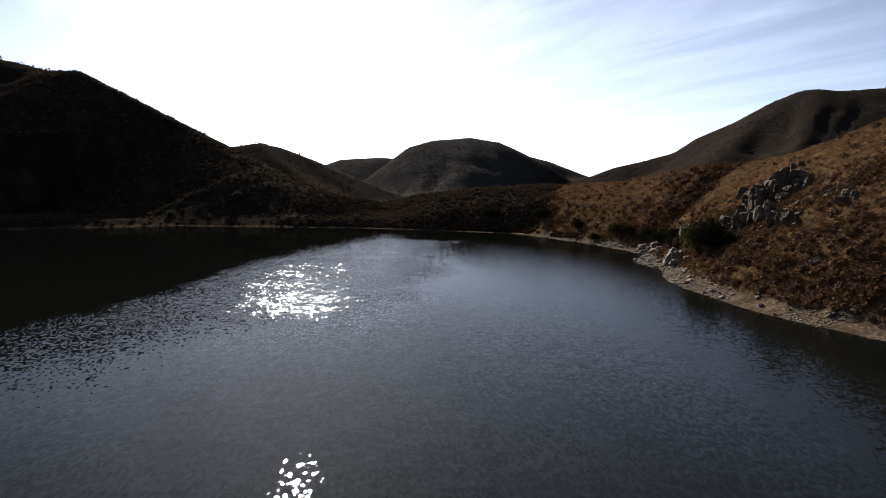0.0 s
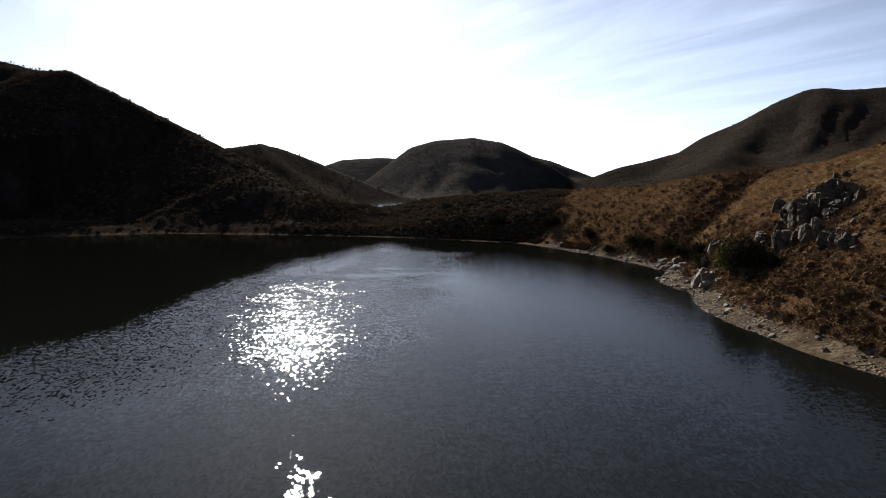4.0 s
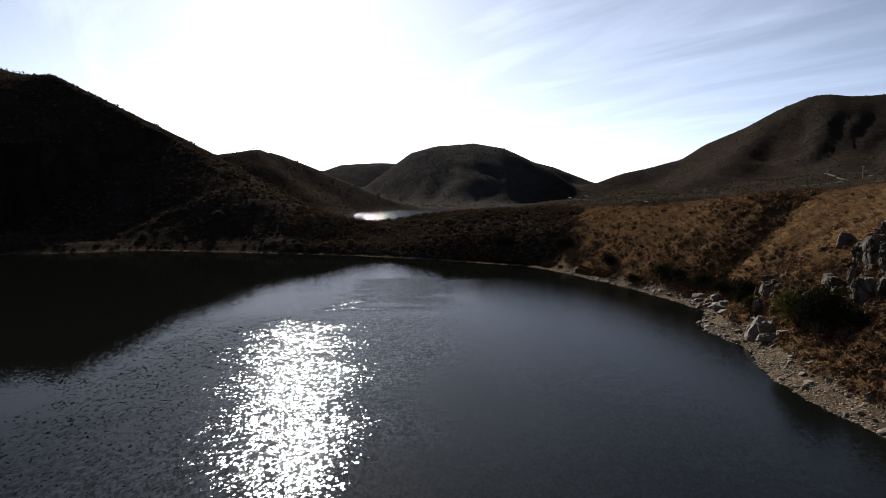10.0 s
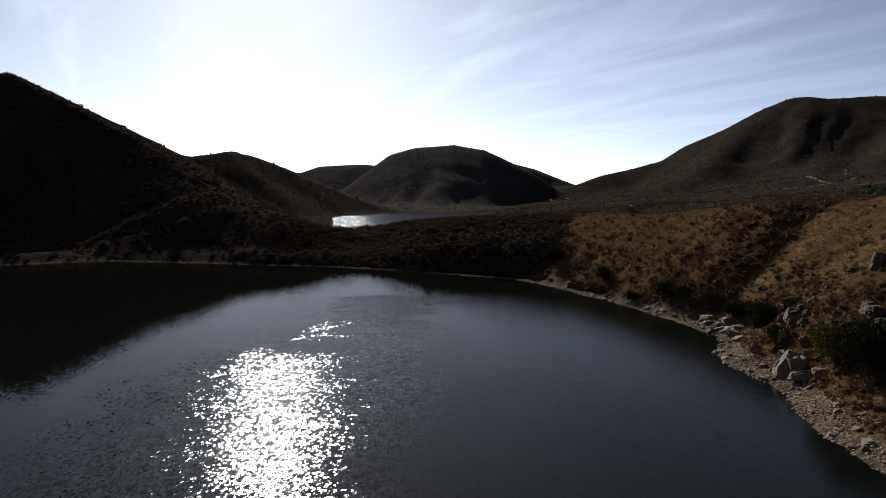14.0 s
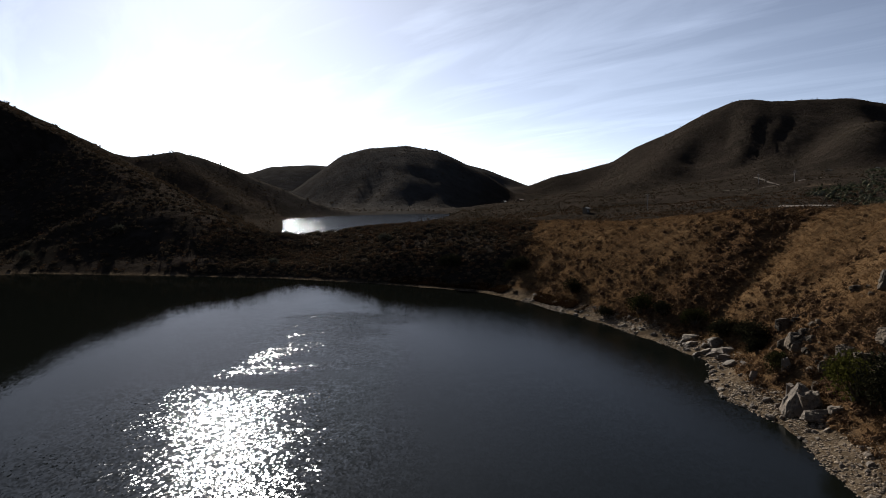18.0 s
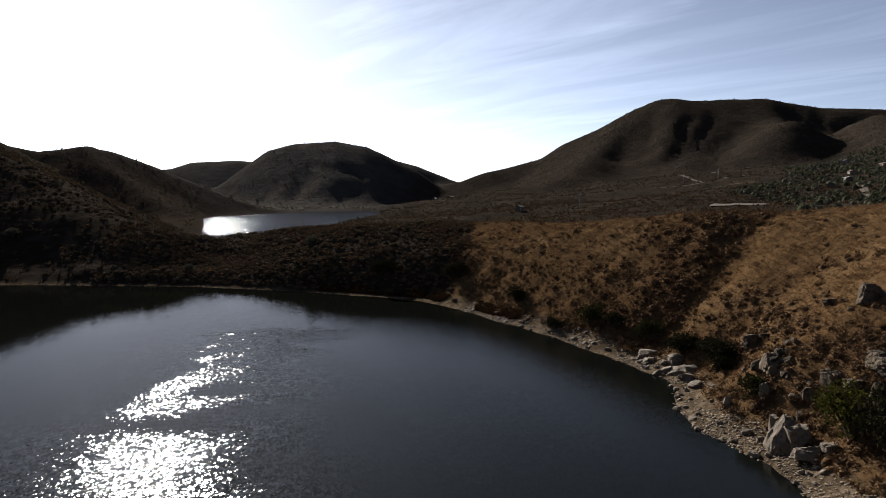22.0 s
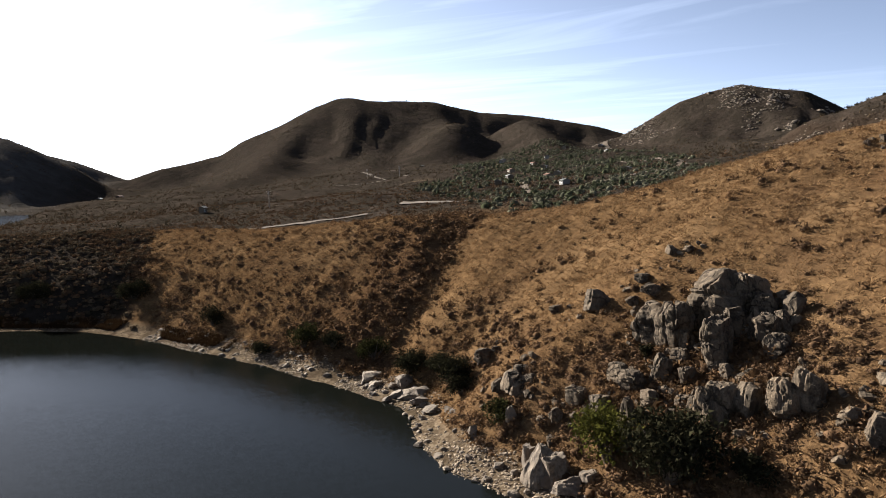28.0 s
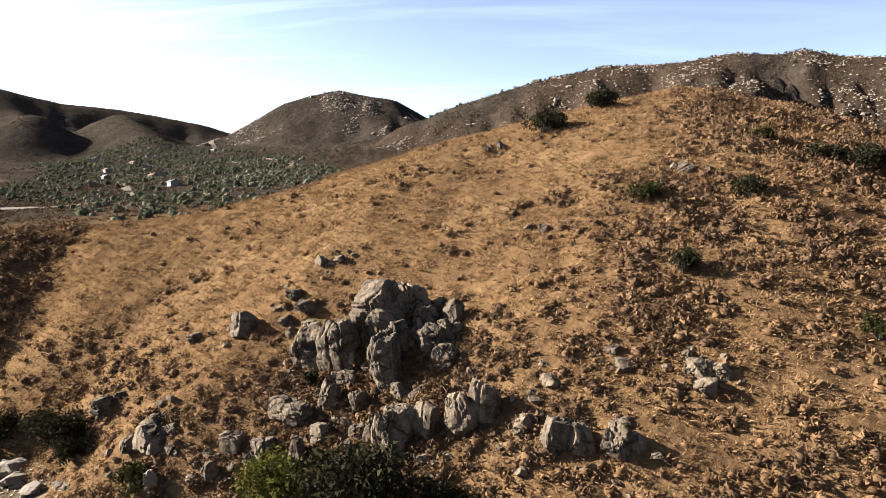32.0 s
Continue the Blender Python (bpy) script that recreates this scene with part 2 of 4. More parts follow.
def land(x, y):
    """The height of the ground."""
    x, y = np.asarray(x, float), np.asarray(y, float)
    near = np.hypot(x - 10, y - 130)
    sd, _ = to_segments(x, y, SHORE, True)
    sd = np.where(inside(x, y, SHORE), -sd, sd)
    fd, _ = to_segments(x, y, FAR_SHORE, True)
    fd = np.where(inside(x, y, FAR_SHORE), -fd, fd)
    jag = wobble(x, y, 9, 2, 3) * 1.3
    sdj = sd + jag * np.clip(1.5 - sd / 40, 0, 1)
    cap = 4 + 0.1 * np.logaddexp(0, (x - 0.15 * y) / 40) * 40 + wobble(x, y, 160, 5, 4) * np.clip(near / 250 - 1, 0, 1) * np.interp(x - 0.1 * y, [40, 200], [4, 13])
    blend = np.interp(near, [300, 1000, 1800], [6, 8, 32])
    for line, slope, round_, gully, *wave in RIDGES:
        d, z, run = to_segments(x, y, np.array(line, float), along=True)
        drop = slope * (np.sqrt(d * d + round_ * round_) - round_)
        h = z - drop
        if gully:
            wave = wave[0] if wave else 170
            bent = run + 0.35 * wave * wobble(x, y, 220, 9, 2)
            cut = np.minimum(np.abs(wobble(bent, 0.25 * d, wave, 3, 2)) * 2.8, 1) + 0.45 * np.minimum(np.abs(wobble(bent, 0.3 * d, 0.47 * wave, 8, 3)) * 3, 1)
            h = h + gully * np.minimum(drop, 110) * (cut - 0.95) + gully * np.minimum(drop, 20) * wobble(x, y, 45, 13, 3)
        cap = soft_max(cap, h, blend)
    bank = np.interp(sdj, [-30, -4, 0, 4, 8, 22, 44, 60, 85, 110, 150, 950], [-6, -1.2, 0, 0.9, 3.3, 14.5, 29.5, 38, 50.5, 58, 66, 600])
    far_bank = np.interp(fd, [-60, 0, 10, 1200], [-6, 0, 3, 630])
    z = soft_min(soft_min(cap, bank, 3.0), far_bank, 2.0)
    # the gully between the two grassy slopes
    gd, _ = to_segments(x, y, np.array([(74, 249), (90, 251), (101, 254), (113, 262)], float))
    z = z - 2.6 * np.exp(-(gd / 7.0) ** 2) * np.clip(sd / 14, 0, 1) * np.clip((135 - x) / 25, 0, 1)
    lumps = wobble(x, y, 14, 1, 4) * 1.0 + wobble(x, y, 3.6, 4, 2) * 0.42
    return z + lumps * np.clip(sd / 12, 0.05, 1) * np.clip(fd / 12, 0.05, 1)


def ground_sheet():
    cx, cy = 10.0, 130.0
    deg = np.concatenate([np.arange(-60, 128, 0.44), np.arange(128, 300, 2.0)])
    rad = [22.0]
    while rad[-1] < 4900:
        rad.append(rad[-1] * (1.008 if 55 < rad[-1] < 240 else 1.0145))
    rad = np.array(rad)
    a, r = np.meshgrid(np.radians(deg), rad)
    x, y = cx + np.sin(a) * r, cy + np.cos(a) * r
    z = land(x, y)
    nr, na = a.shape
    co = np.stack([x, y, z], -1).reshape(-1, 3)
    co = np.vstack([co, [[cx, cy, -6.0]]])
    i, j = np.meshgrid(np.arange(nr - 1), np.arange(na), indexing="ij")
    k = (j + 1) % na
    quads = np.stack([i * na + j, i * na + k, (i + 1) * na + k, (i + 1) * na + j], -1).reshape(-1, 4)
    j = np.arange(na)
    tris = np.stack([np.full(na, len(co) - 1), (j + 1) % na, j], -1)
    me = bpy.data.meshes.new("ground")
    me.vertices.add(len(co))
    me.vertices.foreach_set("co", co.ravel())
    me.loops.add(quads.size + tris.size)
    me.loops.foreach_set("vertex_index", np.concatenate([quads[:, ::-1].ravel(), tris[:, ::-1].ravel()]))
    me.polygons.add(len(quads) + len(tris))
    me.polygons.foreach_set("loop_start", np.concatenate([np.arange(len(quads)) * 4, quads.size + np.arange(len(tris)) * 3]))
    me.polygons.foreach_set("use_smooth", np.ones(len(quads) + len(tris), bool))
    me.update()
    me.validate()
    return me, co


def smooth(v, a, b):
    t = np.clip((v - a) / (b - a), 0, 1)
    return t * t * (3 - 2 * t)


def shore_distance(x, y):
    d, _ = to_segments(x, y, SHORE, True)
    return np.where(inside(x, y, SHORE), -d, d)


GULLY = np.array([(74, 249), (90, 251), (101, 254), (113, 262), (135, 275)], float)


def cover(x, y):
    """How the land is covered: dense dark scrub, scattered brown scrub, stony beach, bare earth, pale rock, and the
    painted haze of the far hills; 0 to 1 each.
    """
    x, y = np.asarray(x, float), np.asarray(y, float)
    sd = shore_distance(x, y)
    n1, n2 = wobble(x, y, 26, 11, 4), wobble(x, y, 90, 12, 3)
    far = np.hypot(x - 10, y - 130)
    # west of a line up the peninsula, and all that lies beyond the crest, is dark scrub
    west = smooth(62 + (y - 352) * 0.42 - x + n1 * 6, -3, 4) * smooth(y, 325, 350)
    beyond = np.maximum(smooth(far + n2 * 30, 290, 380), west)
    side = smooth(100 - y + n1 * 14, -16, 12) * smooth(x, 60, 80)
    dark = np.clip(np.maximum(beyond, side * 0.5), 0, 1)
    gd, _ = to_segments(x, y, GULLY)
    north = smooth(y - (249 + (x - 74) * 0.25), -2, 4)
    brown = np.clip(np.maximum(smooth(n1 + north * np.exp(-((gd - 11) / 13) ** 2) * 1.5, 0.4, 0.9), smooth(146 - y + n1 * 22, 0, 45) * smooth(x, 84, 104) * 0.85), 0, 1)
    brown = np.maximum(brown, np.exp(-(((x - 80) / 11) ** 2 + ((y - 180) / 15) ** 2)))
    beach = smooth(2.0 + 3.6 * smooth(x, 20, 55) + n1 * 2.5 - sd, -1.6, 1.2) * smooth(far, 700, 600)
    valley = smooth(far, 380, 420) * smooth(far, 1700, 1500) * smooth(x - 0.2 * y, -40, 60)
    bare = smooth(np.maximum(wobble(x, y, 70, 21, 3), wobble(x, y, 160, 22, 3)), 0.64, 0.74) * valley
    rocky = smooth(x, 780, 850) * smooth(y - 600, 40, -40) * smooth(wobble(x, y, 120, 31, 4) + 0.5 * smooth(y, 420, 200), -0.1, 0.3)
    # where the far hills are painted paler, in place of distance haze
    far_haze = smooth(y + 60 * n2, 1150, 1400) * smooth(x - 0.35 * y, -250, -400) + 0.04 * smooth(far, 1500, 1900)
    return dark, brown, beach, bare, rocky, np.clip(far_haze, 0, 1)


def slow_layer(me, name, values):
    a = me.attributes.new(name, "FLOAT", "POINT")
    a.data.foreach_set("value", np.ascontiguousarray(values, np.float32))


# ---- the ground ----
m = Mat("dry_hillside", 0.95, spec=0.0)
grass = m.mix(m.ramp(m.noise(0.8, 7, 0.68), (0.38, 0.0), (0.60, 1.0)), (0.124, 0.0734, 0.0347), (0.0567, 0.0315, 0.0149))
grass = m.mix(m.ramp(m.noise(3.4, 5, 0.7), (0.46, 0.0), (0.60, 0.7)), grass, (0.0485, 0.0299, 0.0146))
grass = m.mix(m.ramp(m.noise(0.07, 4), (0.44, 0.0), (0.64, 0.5)), grass, (0.138, 0.0851, 0.0426))
grass = m.mix(m.ramp(m.noise(0.05, 5, 0.6), (0.50, 0.0), (0.62, 0.65)), grass, (0.07, 0.0407, 0.0208))
soil = m.mix(m.ramp(m.noise(1.4, 5, 0.6), (0.38, 0.0), (0.64, 1.0)), (0.065, 0.035, 0.0176), (0.033, 0.0192, 0.0106))
canopy = m.math("MULTIPLY", m.ramp(m.voronoi(0.27), (0.0, 1.0), (0.9, 0.0)), m.ramp(m.noise(0.12, 5, 0.7), (0.40, 0.2), (0.60, 1.0)))
scrub = m.mix(m.ramp(m.noise(0.025, 5, 0.6), (0.36, 0.0), (0.64, 1.0)), (0.0408, 0.0312, 0.0248), (0.0272, 0.0216, 0.0168))
scrub = m.mix(m.math("MULTIPLY", canopy, 0.65), scrub, (0.0071, 0.0065, 0.0035))
scrub = m.mix(m.ramp(m.noise(0.011, 8, 0.7), (0.50, 0.0), (0.68, 0.6)), scrub, (0.0391, 0.0287, 0.0226))
thicket = m.ramp(m.noise(0.055, 8, 0.75), (0.44, 0.0), (0.56, 1.0))
scrub = m.mix(m.math("MULTIPLY", thicket, 0.4), scrub, (0.0130, 0.0113, 0.0077))
# distance haze put into the base colour: patchy pale grey over the scrub
scrub = m.mix(m.math("MULTIPLY", m.attr("far_haze").outputs["Fac"], m.ramp(m.noise(0.03, 6, 0.65), (0.30, 0.35), (0.62, 1.0))), scrub, (0.062, 0.056, 0.050))
stones = m.mix(m.ramp(m.voronoi(2.2, "Color"), (0.2, 0.0), (0.8, 1.0)), (0.0587, 0.0413, 0.025), (0.141, 0.107, 0.0725))
stones = m.mix(m.ramp(m.noise(0.25, 4), (0.40, 0.0), (0.6, 0.8)), stones, (0.042, 0.030, 0.0192))
pale = m.mix(m.ramp(m.noise(0.5, 4), (0.4, 0.0), (0.6, 1.0)), (0.113, 0.083, 0.056), (0.071, 0.050, 0.033))
rock = m.mix(m.ramp(m.noise(0.12, 6, 0.7), (0.60, 0.0), (0.72, 0.7)), (0.030, 0.021, 0.0148), (0.089, 0.066, 0.050))
col = m.mix(m.math("MULTIPLY", m.attr("brown").outputs["Fac"], 0.7), grass, soil)
col = m.mix(m.attr("dark").outputs["Fac"], col, scrub)
col = m.mix(m.attr("rocky").outputs["Fac"], col, rock)
col = m.mix(m.attr("bare").outputs["Fac"], col, pale)
col = m.mix(m.attr("beach").outputs["Fac"], col, stones)
m.color(col)
first = m.bump(m.noise(1.1, 6, 0.7), 0.8, 0.35)
first = m.bump(m.math("MULTIPLY", canopy, m.attr("dark").outputs["Fac"]), 0.5, 1.0, first)
m.bump(m.math("MULTIPLY", thicket, m.attr("dark").outputs["Fac"]), 0.6, 3.0, first)
ground_me, ground_co = ground_sheet()
ground_me.materials.append(m.mat)
for layer, values in zip(("dark", "brown", "beach", "bare", "rocky", "far_haze"), cover(ground_co[:, 0], ground_co[:, 1])):
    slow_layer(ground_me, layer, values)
ground = tagged(new("ground", ground_me), "dry grassy hillsides and scrub-covered mountains round the lake", "hillside", kind="structure")

# ---- the water: dark, with fine ripples in some stretches and calm lanes between ----
m = Mat("lake_water")


def vector_math(m, op, a, b=None, scale=None):
    t = m.n.new("ShaderNodeVectorMath")
    t.operation = op
    m.put(t.inputs[0], a)
    if b is not None:
        m.put(t.inputs[1], b)
    if scale is not None:
        m.put(t.inputs["Scale"], scale)
    return t.outputs[0]


def facets(m, scale, vec):
    """Small flat faces of the ruffled water, each leaning its own way."""
    t = m.n.new("ShaderNodeTexVoronoi")
    t.voronoi_dimensions = "2D"
    t.inputs["Scale"].default_value = scale
    m.l.new(vec, t.inputs["Vector"])
    return vector_math(m, "SUBTRACT", t.outputs["Color"], (0.5, 0.5, 0.5))


def swell(m, scale, detail, vec):
    """Slopes of smooth low waves."""
    t = m.n.new("ShaderNodeTexNoise")
    t.inputs["Scale"].default_value, t.inputs["Detail"].default_value = scale, detail
    m.l.new(vec, t.inputs["Vector"])
    return vector_math(m, "SUBTRACT", t.outputs["Color"], (0.5, 0.5, 0.5))


def soft_step(m, v, low, high, to_low=0.0, to_high=1.0):
    t = m.n.new("ShaderNodeMapRange")
    t.interpolation_type = "SMOOTHSTEP"
    for i, k in enumerate((v, low, high, to_low, to_high)):
        m.put(t.inputs[i], k)
    return t.outputs[0]


place = m.n.new("ShaderNodeSeparateXYZ")
m.l.new(m.pos, place.inputs[0])
X, Y = place.outputs["X"], place.outputs["Y"]
# a breeze roughens a lane of the lake that leans east as it runs north, the water along the east shore and the far arm; the rest lies nearly still
shift = m.math("MULTIPLY", m.math("SUBTRACT", m.noise(0.030, 5, 0.65), 0.5), 34.0)
yy = m.math("ADD", Y, m.math("MULTIPLY", shift, 0.8))
axis = m.math("ADD", X, m.math("ADD", shift, m.math("MULTIPLY", m.math("SUBTRACT", 200.0, Y), 0.10)))
lane = m.math("MULTIPLY", soft_step(m, axis, -60.0, -32.0), soft_step(m, axis, 12.0, -10.0))
reach = m.math("MULTIPLY", soft_step(m, yy, 88.0, 134.0, 0.0, 1.0), soft_step(m, yy, 234.0, 214.0, 0.15, 1.0))
gap = m.math("MULTIPLY", m.math("MULTIPLY", soft_step(m, yy, 228.0, 240.0), soft_step(m, yy, 308.0, 294.0)), soft_step(m, axis, -36.0, -26.0))
cats_paw = m.math("MULTIPLY", gap, m.ramp(m.noise(0.075, 3, 0.55, m.squash(0.6, 1.3, 1)), (0.31, 0.0), (0.47, 1.0)))
ruffle = m.math("MULTIPLY", lane, m.math("ADD", m.math("MULTIPLY", reach, 0.080), m.math("MULTIPLY", cats_paw, 0.076)))
gusts = m.ramp(m.noise(0.06, 4, 0.6, m.squash(1, 1.6, 1)), (0.36, 0.75), (0.60, 1.0))
ruffle = m.math("MULTIPLY", ruffle, gusts)
south = soft_step(m, Y, 150.0, 90.0, 0.0, 0.015)
east = m.math("MULTIPLY", soft_step(m, X, -4.0, 30.0), soft_step(m, Y, 350.0, 290.0))
far_arm = soft_step(m, Y, 540.0, 620.0, 0.0, 0.165)
steep = m.math("ADD", m.math("ADD", ruffle, m.math("ADD", south, m.math("MULTIPLY", east, 0.005))), m.math("ADD", far_arm, 0.006))
tilt = vector_math(m, "ADD", facets(m, 3.1, m.squash(1.15, 0.60, 1, 0.1)), vector_math(m, "SCALE", facets(m, 6.0, m.squash(1.15, 0.60, 1, -0.15)), None, 0.3))
tilt = vector_math(m, "ADD", tilt, vector_math(m, "SCALE", swell(m, 0.8, 1, m.squash(0.7, 1.1, 1, 0.1)), None, 1.0))
tilt = vector_math(m, "MULTIPLY", tilt, (2.2, 2.2, 0))
wave = vector_math(m, "NORMALIZE", vector_math(m, "ADD", vector_math(m, "SCALE", tilt, None, steep), (0, 0, 1)))
deep, shine, rim, both = m.n.new("ShaderNodeBsdfDiffuse"), m.n.new("ShaderNodeBsdfGlossy"), m.n.new("ShaderNodeFresnel"), m.n.new("ShaderNodeMixShader")
deep.inputs["Color"].default_value = (0.004, 0.0045, 0.0035, 1)
shine.distribution = "BECKMANN"
shine.inputs["Color"].default_value, shine.inputs["Roughness"].default_value = (0.40, 0.40, 0.40, 1), 0.12
m.put(shine.inputs["Roughness"], m.math("ADD", m.math("MULTIPLY", east, 0.10), m.math("ADD", m.math("MULTIPLY", m.math("MINIMUM", m.math("ADD", ruffle, m.math("MULTIPLY", far_arm, 0.4)), 0.09), 1.6), 0.07)))
rim.inputs["IOR"].default_value = 1.33
m.l.new(wave, shine.inputs["Normal"])
m.l.new(wave, rim.inputs["Normal"])
m.l.new(rim.outputs[0], both.inputs[0])
m.l.new(deep.outputs[0], both.inputs[1])
m.l.new(shine.outputs[0], both.inputs[2])
m.l.new(both.outputs[0], m.n["Material Output"].inputs["Surface"])
bm = bmesh.new()
bmesh.ops.create_grid(bm, x_segments=8, y_segments=8, size=1)
bmesh.ops.transform(bm, matrix=Matrix.Translation((-40, 550, 0)) @ Matrix.Diagonal((500, 900, 1, 1)), verts=bm.verts)
water_me = bpy.data.meshes.new("water")
bm.to_mesh(water_me)
water_me.materials.append(m.mat)
water = tagged(new("water", water_me), "dark rippled lake with sun glitter", "lake", kind="structure")


# ---- plants: small pieces spread over the land ----
def leaf_material(name, low, high, glow=0.25, rough=0.75):
    """Leaves or stalks that let some light through; low and high are the two ends of their colour."""
    m = Mat(name, rough, spec=0.0)
    rnd = m.n["Geometry"].outputs["Random Per Island"]
    c = m.mix(rnd, low, high)
    c = m.mix(m.ramp(m.noise(0.45, 3), (0.38, 0.0), (0.64, 0.55)), c, tuple(0.5 * v for v in low))
    m.color(c)
    t, mix = m.n.new("ShaderNodeBsdfTranslucent"), m.n.new("ShaderNodeMixShader")
    m.l.new(c, t.inputs["Color"])
    mix.inputs[0].default_value = glow
    m.l.new(m.b.outputs[0], mix.inputs[1])
    m.l.new(t.outputs[0], mix.inputs[2])
    m.l.new(mix.outputs[0], m.n["Material Output"].inputs["Surface"])
    return m.mat


def dome(rng, count, leaf, tall=0.8, hollow=0.55):
    """A bush 2 wide and 'tall' high of single three-cornered leaf sprays."""
    u, v = rng.uniform(0, 2 * np.pi, count), rng.uniform(-0.1, 1, count)
    r = rng.uniform(hollow, 1, count) * (1 + 0.22 * np.sin(3 * u + rng.uniform(0, 6)) * (1 - v))
    k = np.sqrt(np.clip(1 - v * v, 0, 1))
    mid = np.stack([r * k * np.cos(u), r * k * np.sin(u), tall * (0.12 + 0.88 * r * v)], -1)
    a = rng.normal(size=(count, 3, 3)) * leaf
    return (mid[:, None] + a).reshape(-1, 3)


def clump(rng, count, leaf, tall=0.8, core=0.86, sides=8, blades=0):
    """A rounded bush 2 wide: an uneven inner mass of twigs with loose sprays and blades round it."""
    a = np.arange(sides) * 2 * np.pi / sides
    k = rng.uniform(0, 6, 2)
    rows = []
    for r, z in ((1.0, -0.15), (0.98, 0.28), (0.74, 0.66)):
        rr = core * r * (1 + 0.16 * np.sin(2 * a + k[0]) + 0.10 * np.sin(3 * a + k[1]) + rng.normal(0, 0.09, sides))
        rows.append(np.stack([rr * np.cos(a + 0.4 * z), rr * np.sin(a + 0.4 * z), core * tall * (z + rng.normal(0, 0.07, sides))], -1))
    co = np.vstack(rows + [[[0, 0, core * tall * 0.9]]])
    i = np.arange(sides)
    j = (i + 1) % sides
    f = [np.stack([i + b, j + b, j + b + sides], -1) for b in (0, sides)] + [np.stack([i + b, j + b + sides, i + b + sides], -1) for b in (0, sides)]
    f.append(np.stack([i + 2 * sides, j + 2 * sides, np.full(sides, 3 * sides)], -1))
    loose = dome(rng, count, leaf, tall, core)
    if blades:
        loose = np.vstack([loose, tuft(rng, blades, tall * 1.1)])
    f.append(np.arange(len(loose)).reshape(-1, 3) + len(co))
    return np.vstack([co, loose]), np.vstack(f)


def stalks(rng, count, tall=1.0, spread=0.8, wide=0.12):
    """A tuft of upright, leaning blades."""
    u = rng.uniform(0, 2 * np.pi, count)
    lean = rng.uniform(0.15, 1, count) * spread
    foot = np.stack([0.35 * lean * np.cos(u), 0.35 * lean * np.sin(u), np.zeros(count)], -1)
    tip = np.stack([lean * np.cos(u), lean * np.sin(u), tall * rng.uniform(0.55, 1, count)], -1)
    side = np.stack([-np.sin(u), np.cos(u), np.zeros(count)], -1) * wide
    return np.stack([foot - side, foot + side, tip], 1).reshape(-1, 3)


def stone(rng, sub=1):
    bm = bmesh.new()
    bmesh.ops.create_icosphere(bm, subdivisions=sub, radius=1)
    co = np.array([v.co for v in bm.verts])
    faces = np.array([[v.index for v in f.verts] for f in bm.faces])
    bm.free()
    return chip(rng, co, 7) * (1, 0.8, 0.6), faces


def chip(rng, co, cuts, low=0.5, high=0.9):
    """Cuts flat faces into a round stone."""
    for _ in range(cuts):
        n = rng.normal(size=3)
        n /= np.linalg.norm(n)
        over = np.maximum(co @ n - rng.uniform(low, high), 0)
        co = co - over[:, None] * n
    return co


def mesh_of(name, co, faces, mat, flat=True):
    me = bpy.data.meshes.new(name)
    co, faces = np.ascontiguousarray(co, np.float32), np.ascontiguousarray(faces, np.int32)
    me.vertices.add(len(co))
    me.vertices.foreach_set("co", co.ravel())
    me.loops.add(faces.size)
    me.loops.foreach_set("vertex_index", faces.ravel())
    me.polygons.add(len(faces))
    me.polygons.foreach_set("loop_start", np.arange(len(faces)) * faces.shape[1])
    me.polygons.foreach_set("use_smooth", np.full(len(faces), not flat))
    me.update()
    me.materials.append(mat)
    return me


def spread(name, shapes, x, y, size, mat, rng, tall=None, sink=0.05, flat=True):
    """One mesh of many copies of the given shapes, standing on the land."""
    pick = rng.integers(0, len(shapes), len(x))
    z, turn = land(x, y), rng.uniform(0, 2 * np.pi, len(x))
    tall = np.ones(len(x)) if tall is None else tall
    all_co, all_f, base = [], [], 0
    for i, shape in enumerate(shapes):
        co, faces = shape if isinstance(shape, tuple) else (shape, np.arange(len(shape)).reshape(-1, 3))
        w = np.where(pick == i)[0]
        c, s = np.cos(turn[w])[:, None], np.sin(turn[w])[:, None]
        px = (co[:, 0] * c - co[:, 1] * s) * size[w][:, None] + x[w][:, None]
        py = (co[:, 0] * s + co[:, 1] * c) * size[w][:, None] + y[w][:, None]
        pz = (co[:, 2] * tall[w][:, None] - sink) * size[w][:, None] + z[w][:, None]
        all_co.append(np.stack([px, py, pz], -1).reshape(-1, 3))
        all_f.append((faces[None] + (np.arange(len(w)) * len(co))[:, None, None] + base).reshape(-1, faces.shape[1]))
        base += len(w) * len(co)
    return mesh_of(name, np.concatenate(all_co), np.concatenate(all_f), mat, flat)


def sample(rng, count, box, weight):
    """Random places in a box (x0, y0, x1, y1), kept by a weight from 0 to 1."""
    x, y = rng.uniform(box[0], box[2], count), rng.uniform(box[1], box[3], count)
    keep = rng.uniform(0, 1, count) < weight(x, y)
    return x[keep], y[keep]


def stuff(name, me, label, category):
    return tagged(new(name, me), label, category, kind="stuff")


GOLD = leaf_material("dry_grass", (0.257, 0.161, 0.0794), (0.137, 0.0794, 0.0388), 0.14)
STRAW = leaf_material("straw", (0.233, 0.139, 0.067), (0.111, 0.0638, 0.0309), 0.14)
BUFF = leaf_material("dead_brush", (0.1494, 0.08861, 0.04431), (0.07316, 0.04225, 0.02164), 0.12)
RUST = leaf_material("brown_sage", (0.112, 0.067, 0.037), (0.048, 0.030, 0.018), 0.10)
DARK = leaf_material("dark_chaparral", (0.093, 0.0649, 0.0404), (0.0281, 0.0239, 0.0154), 0.10)
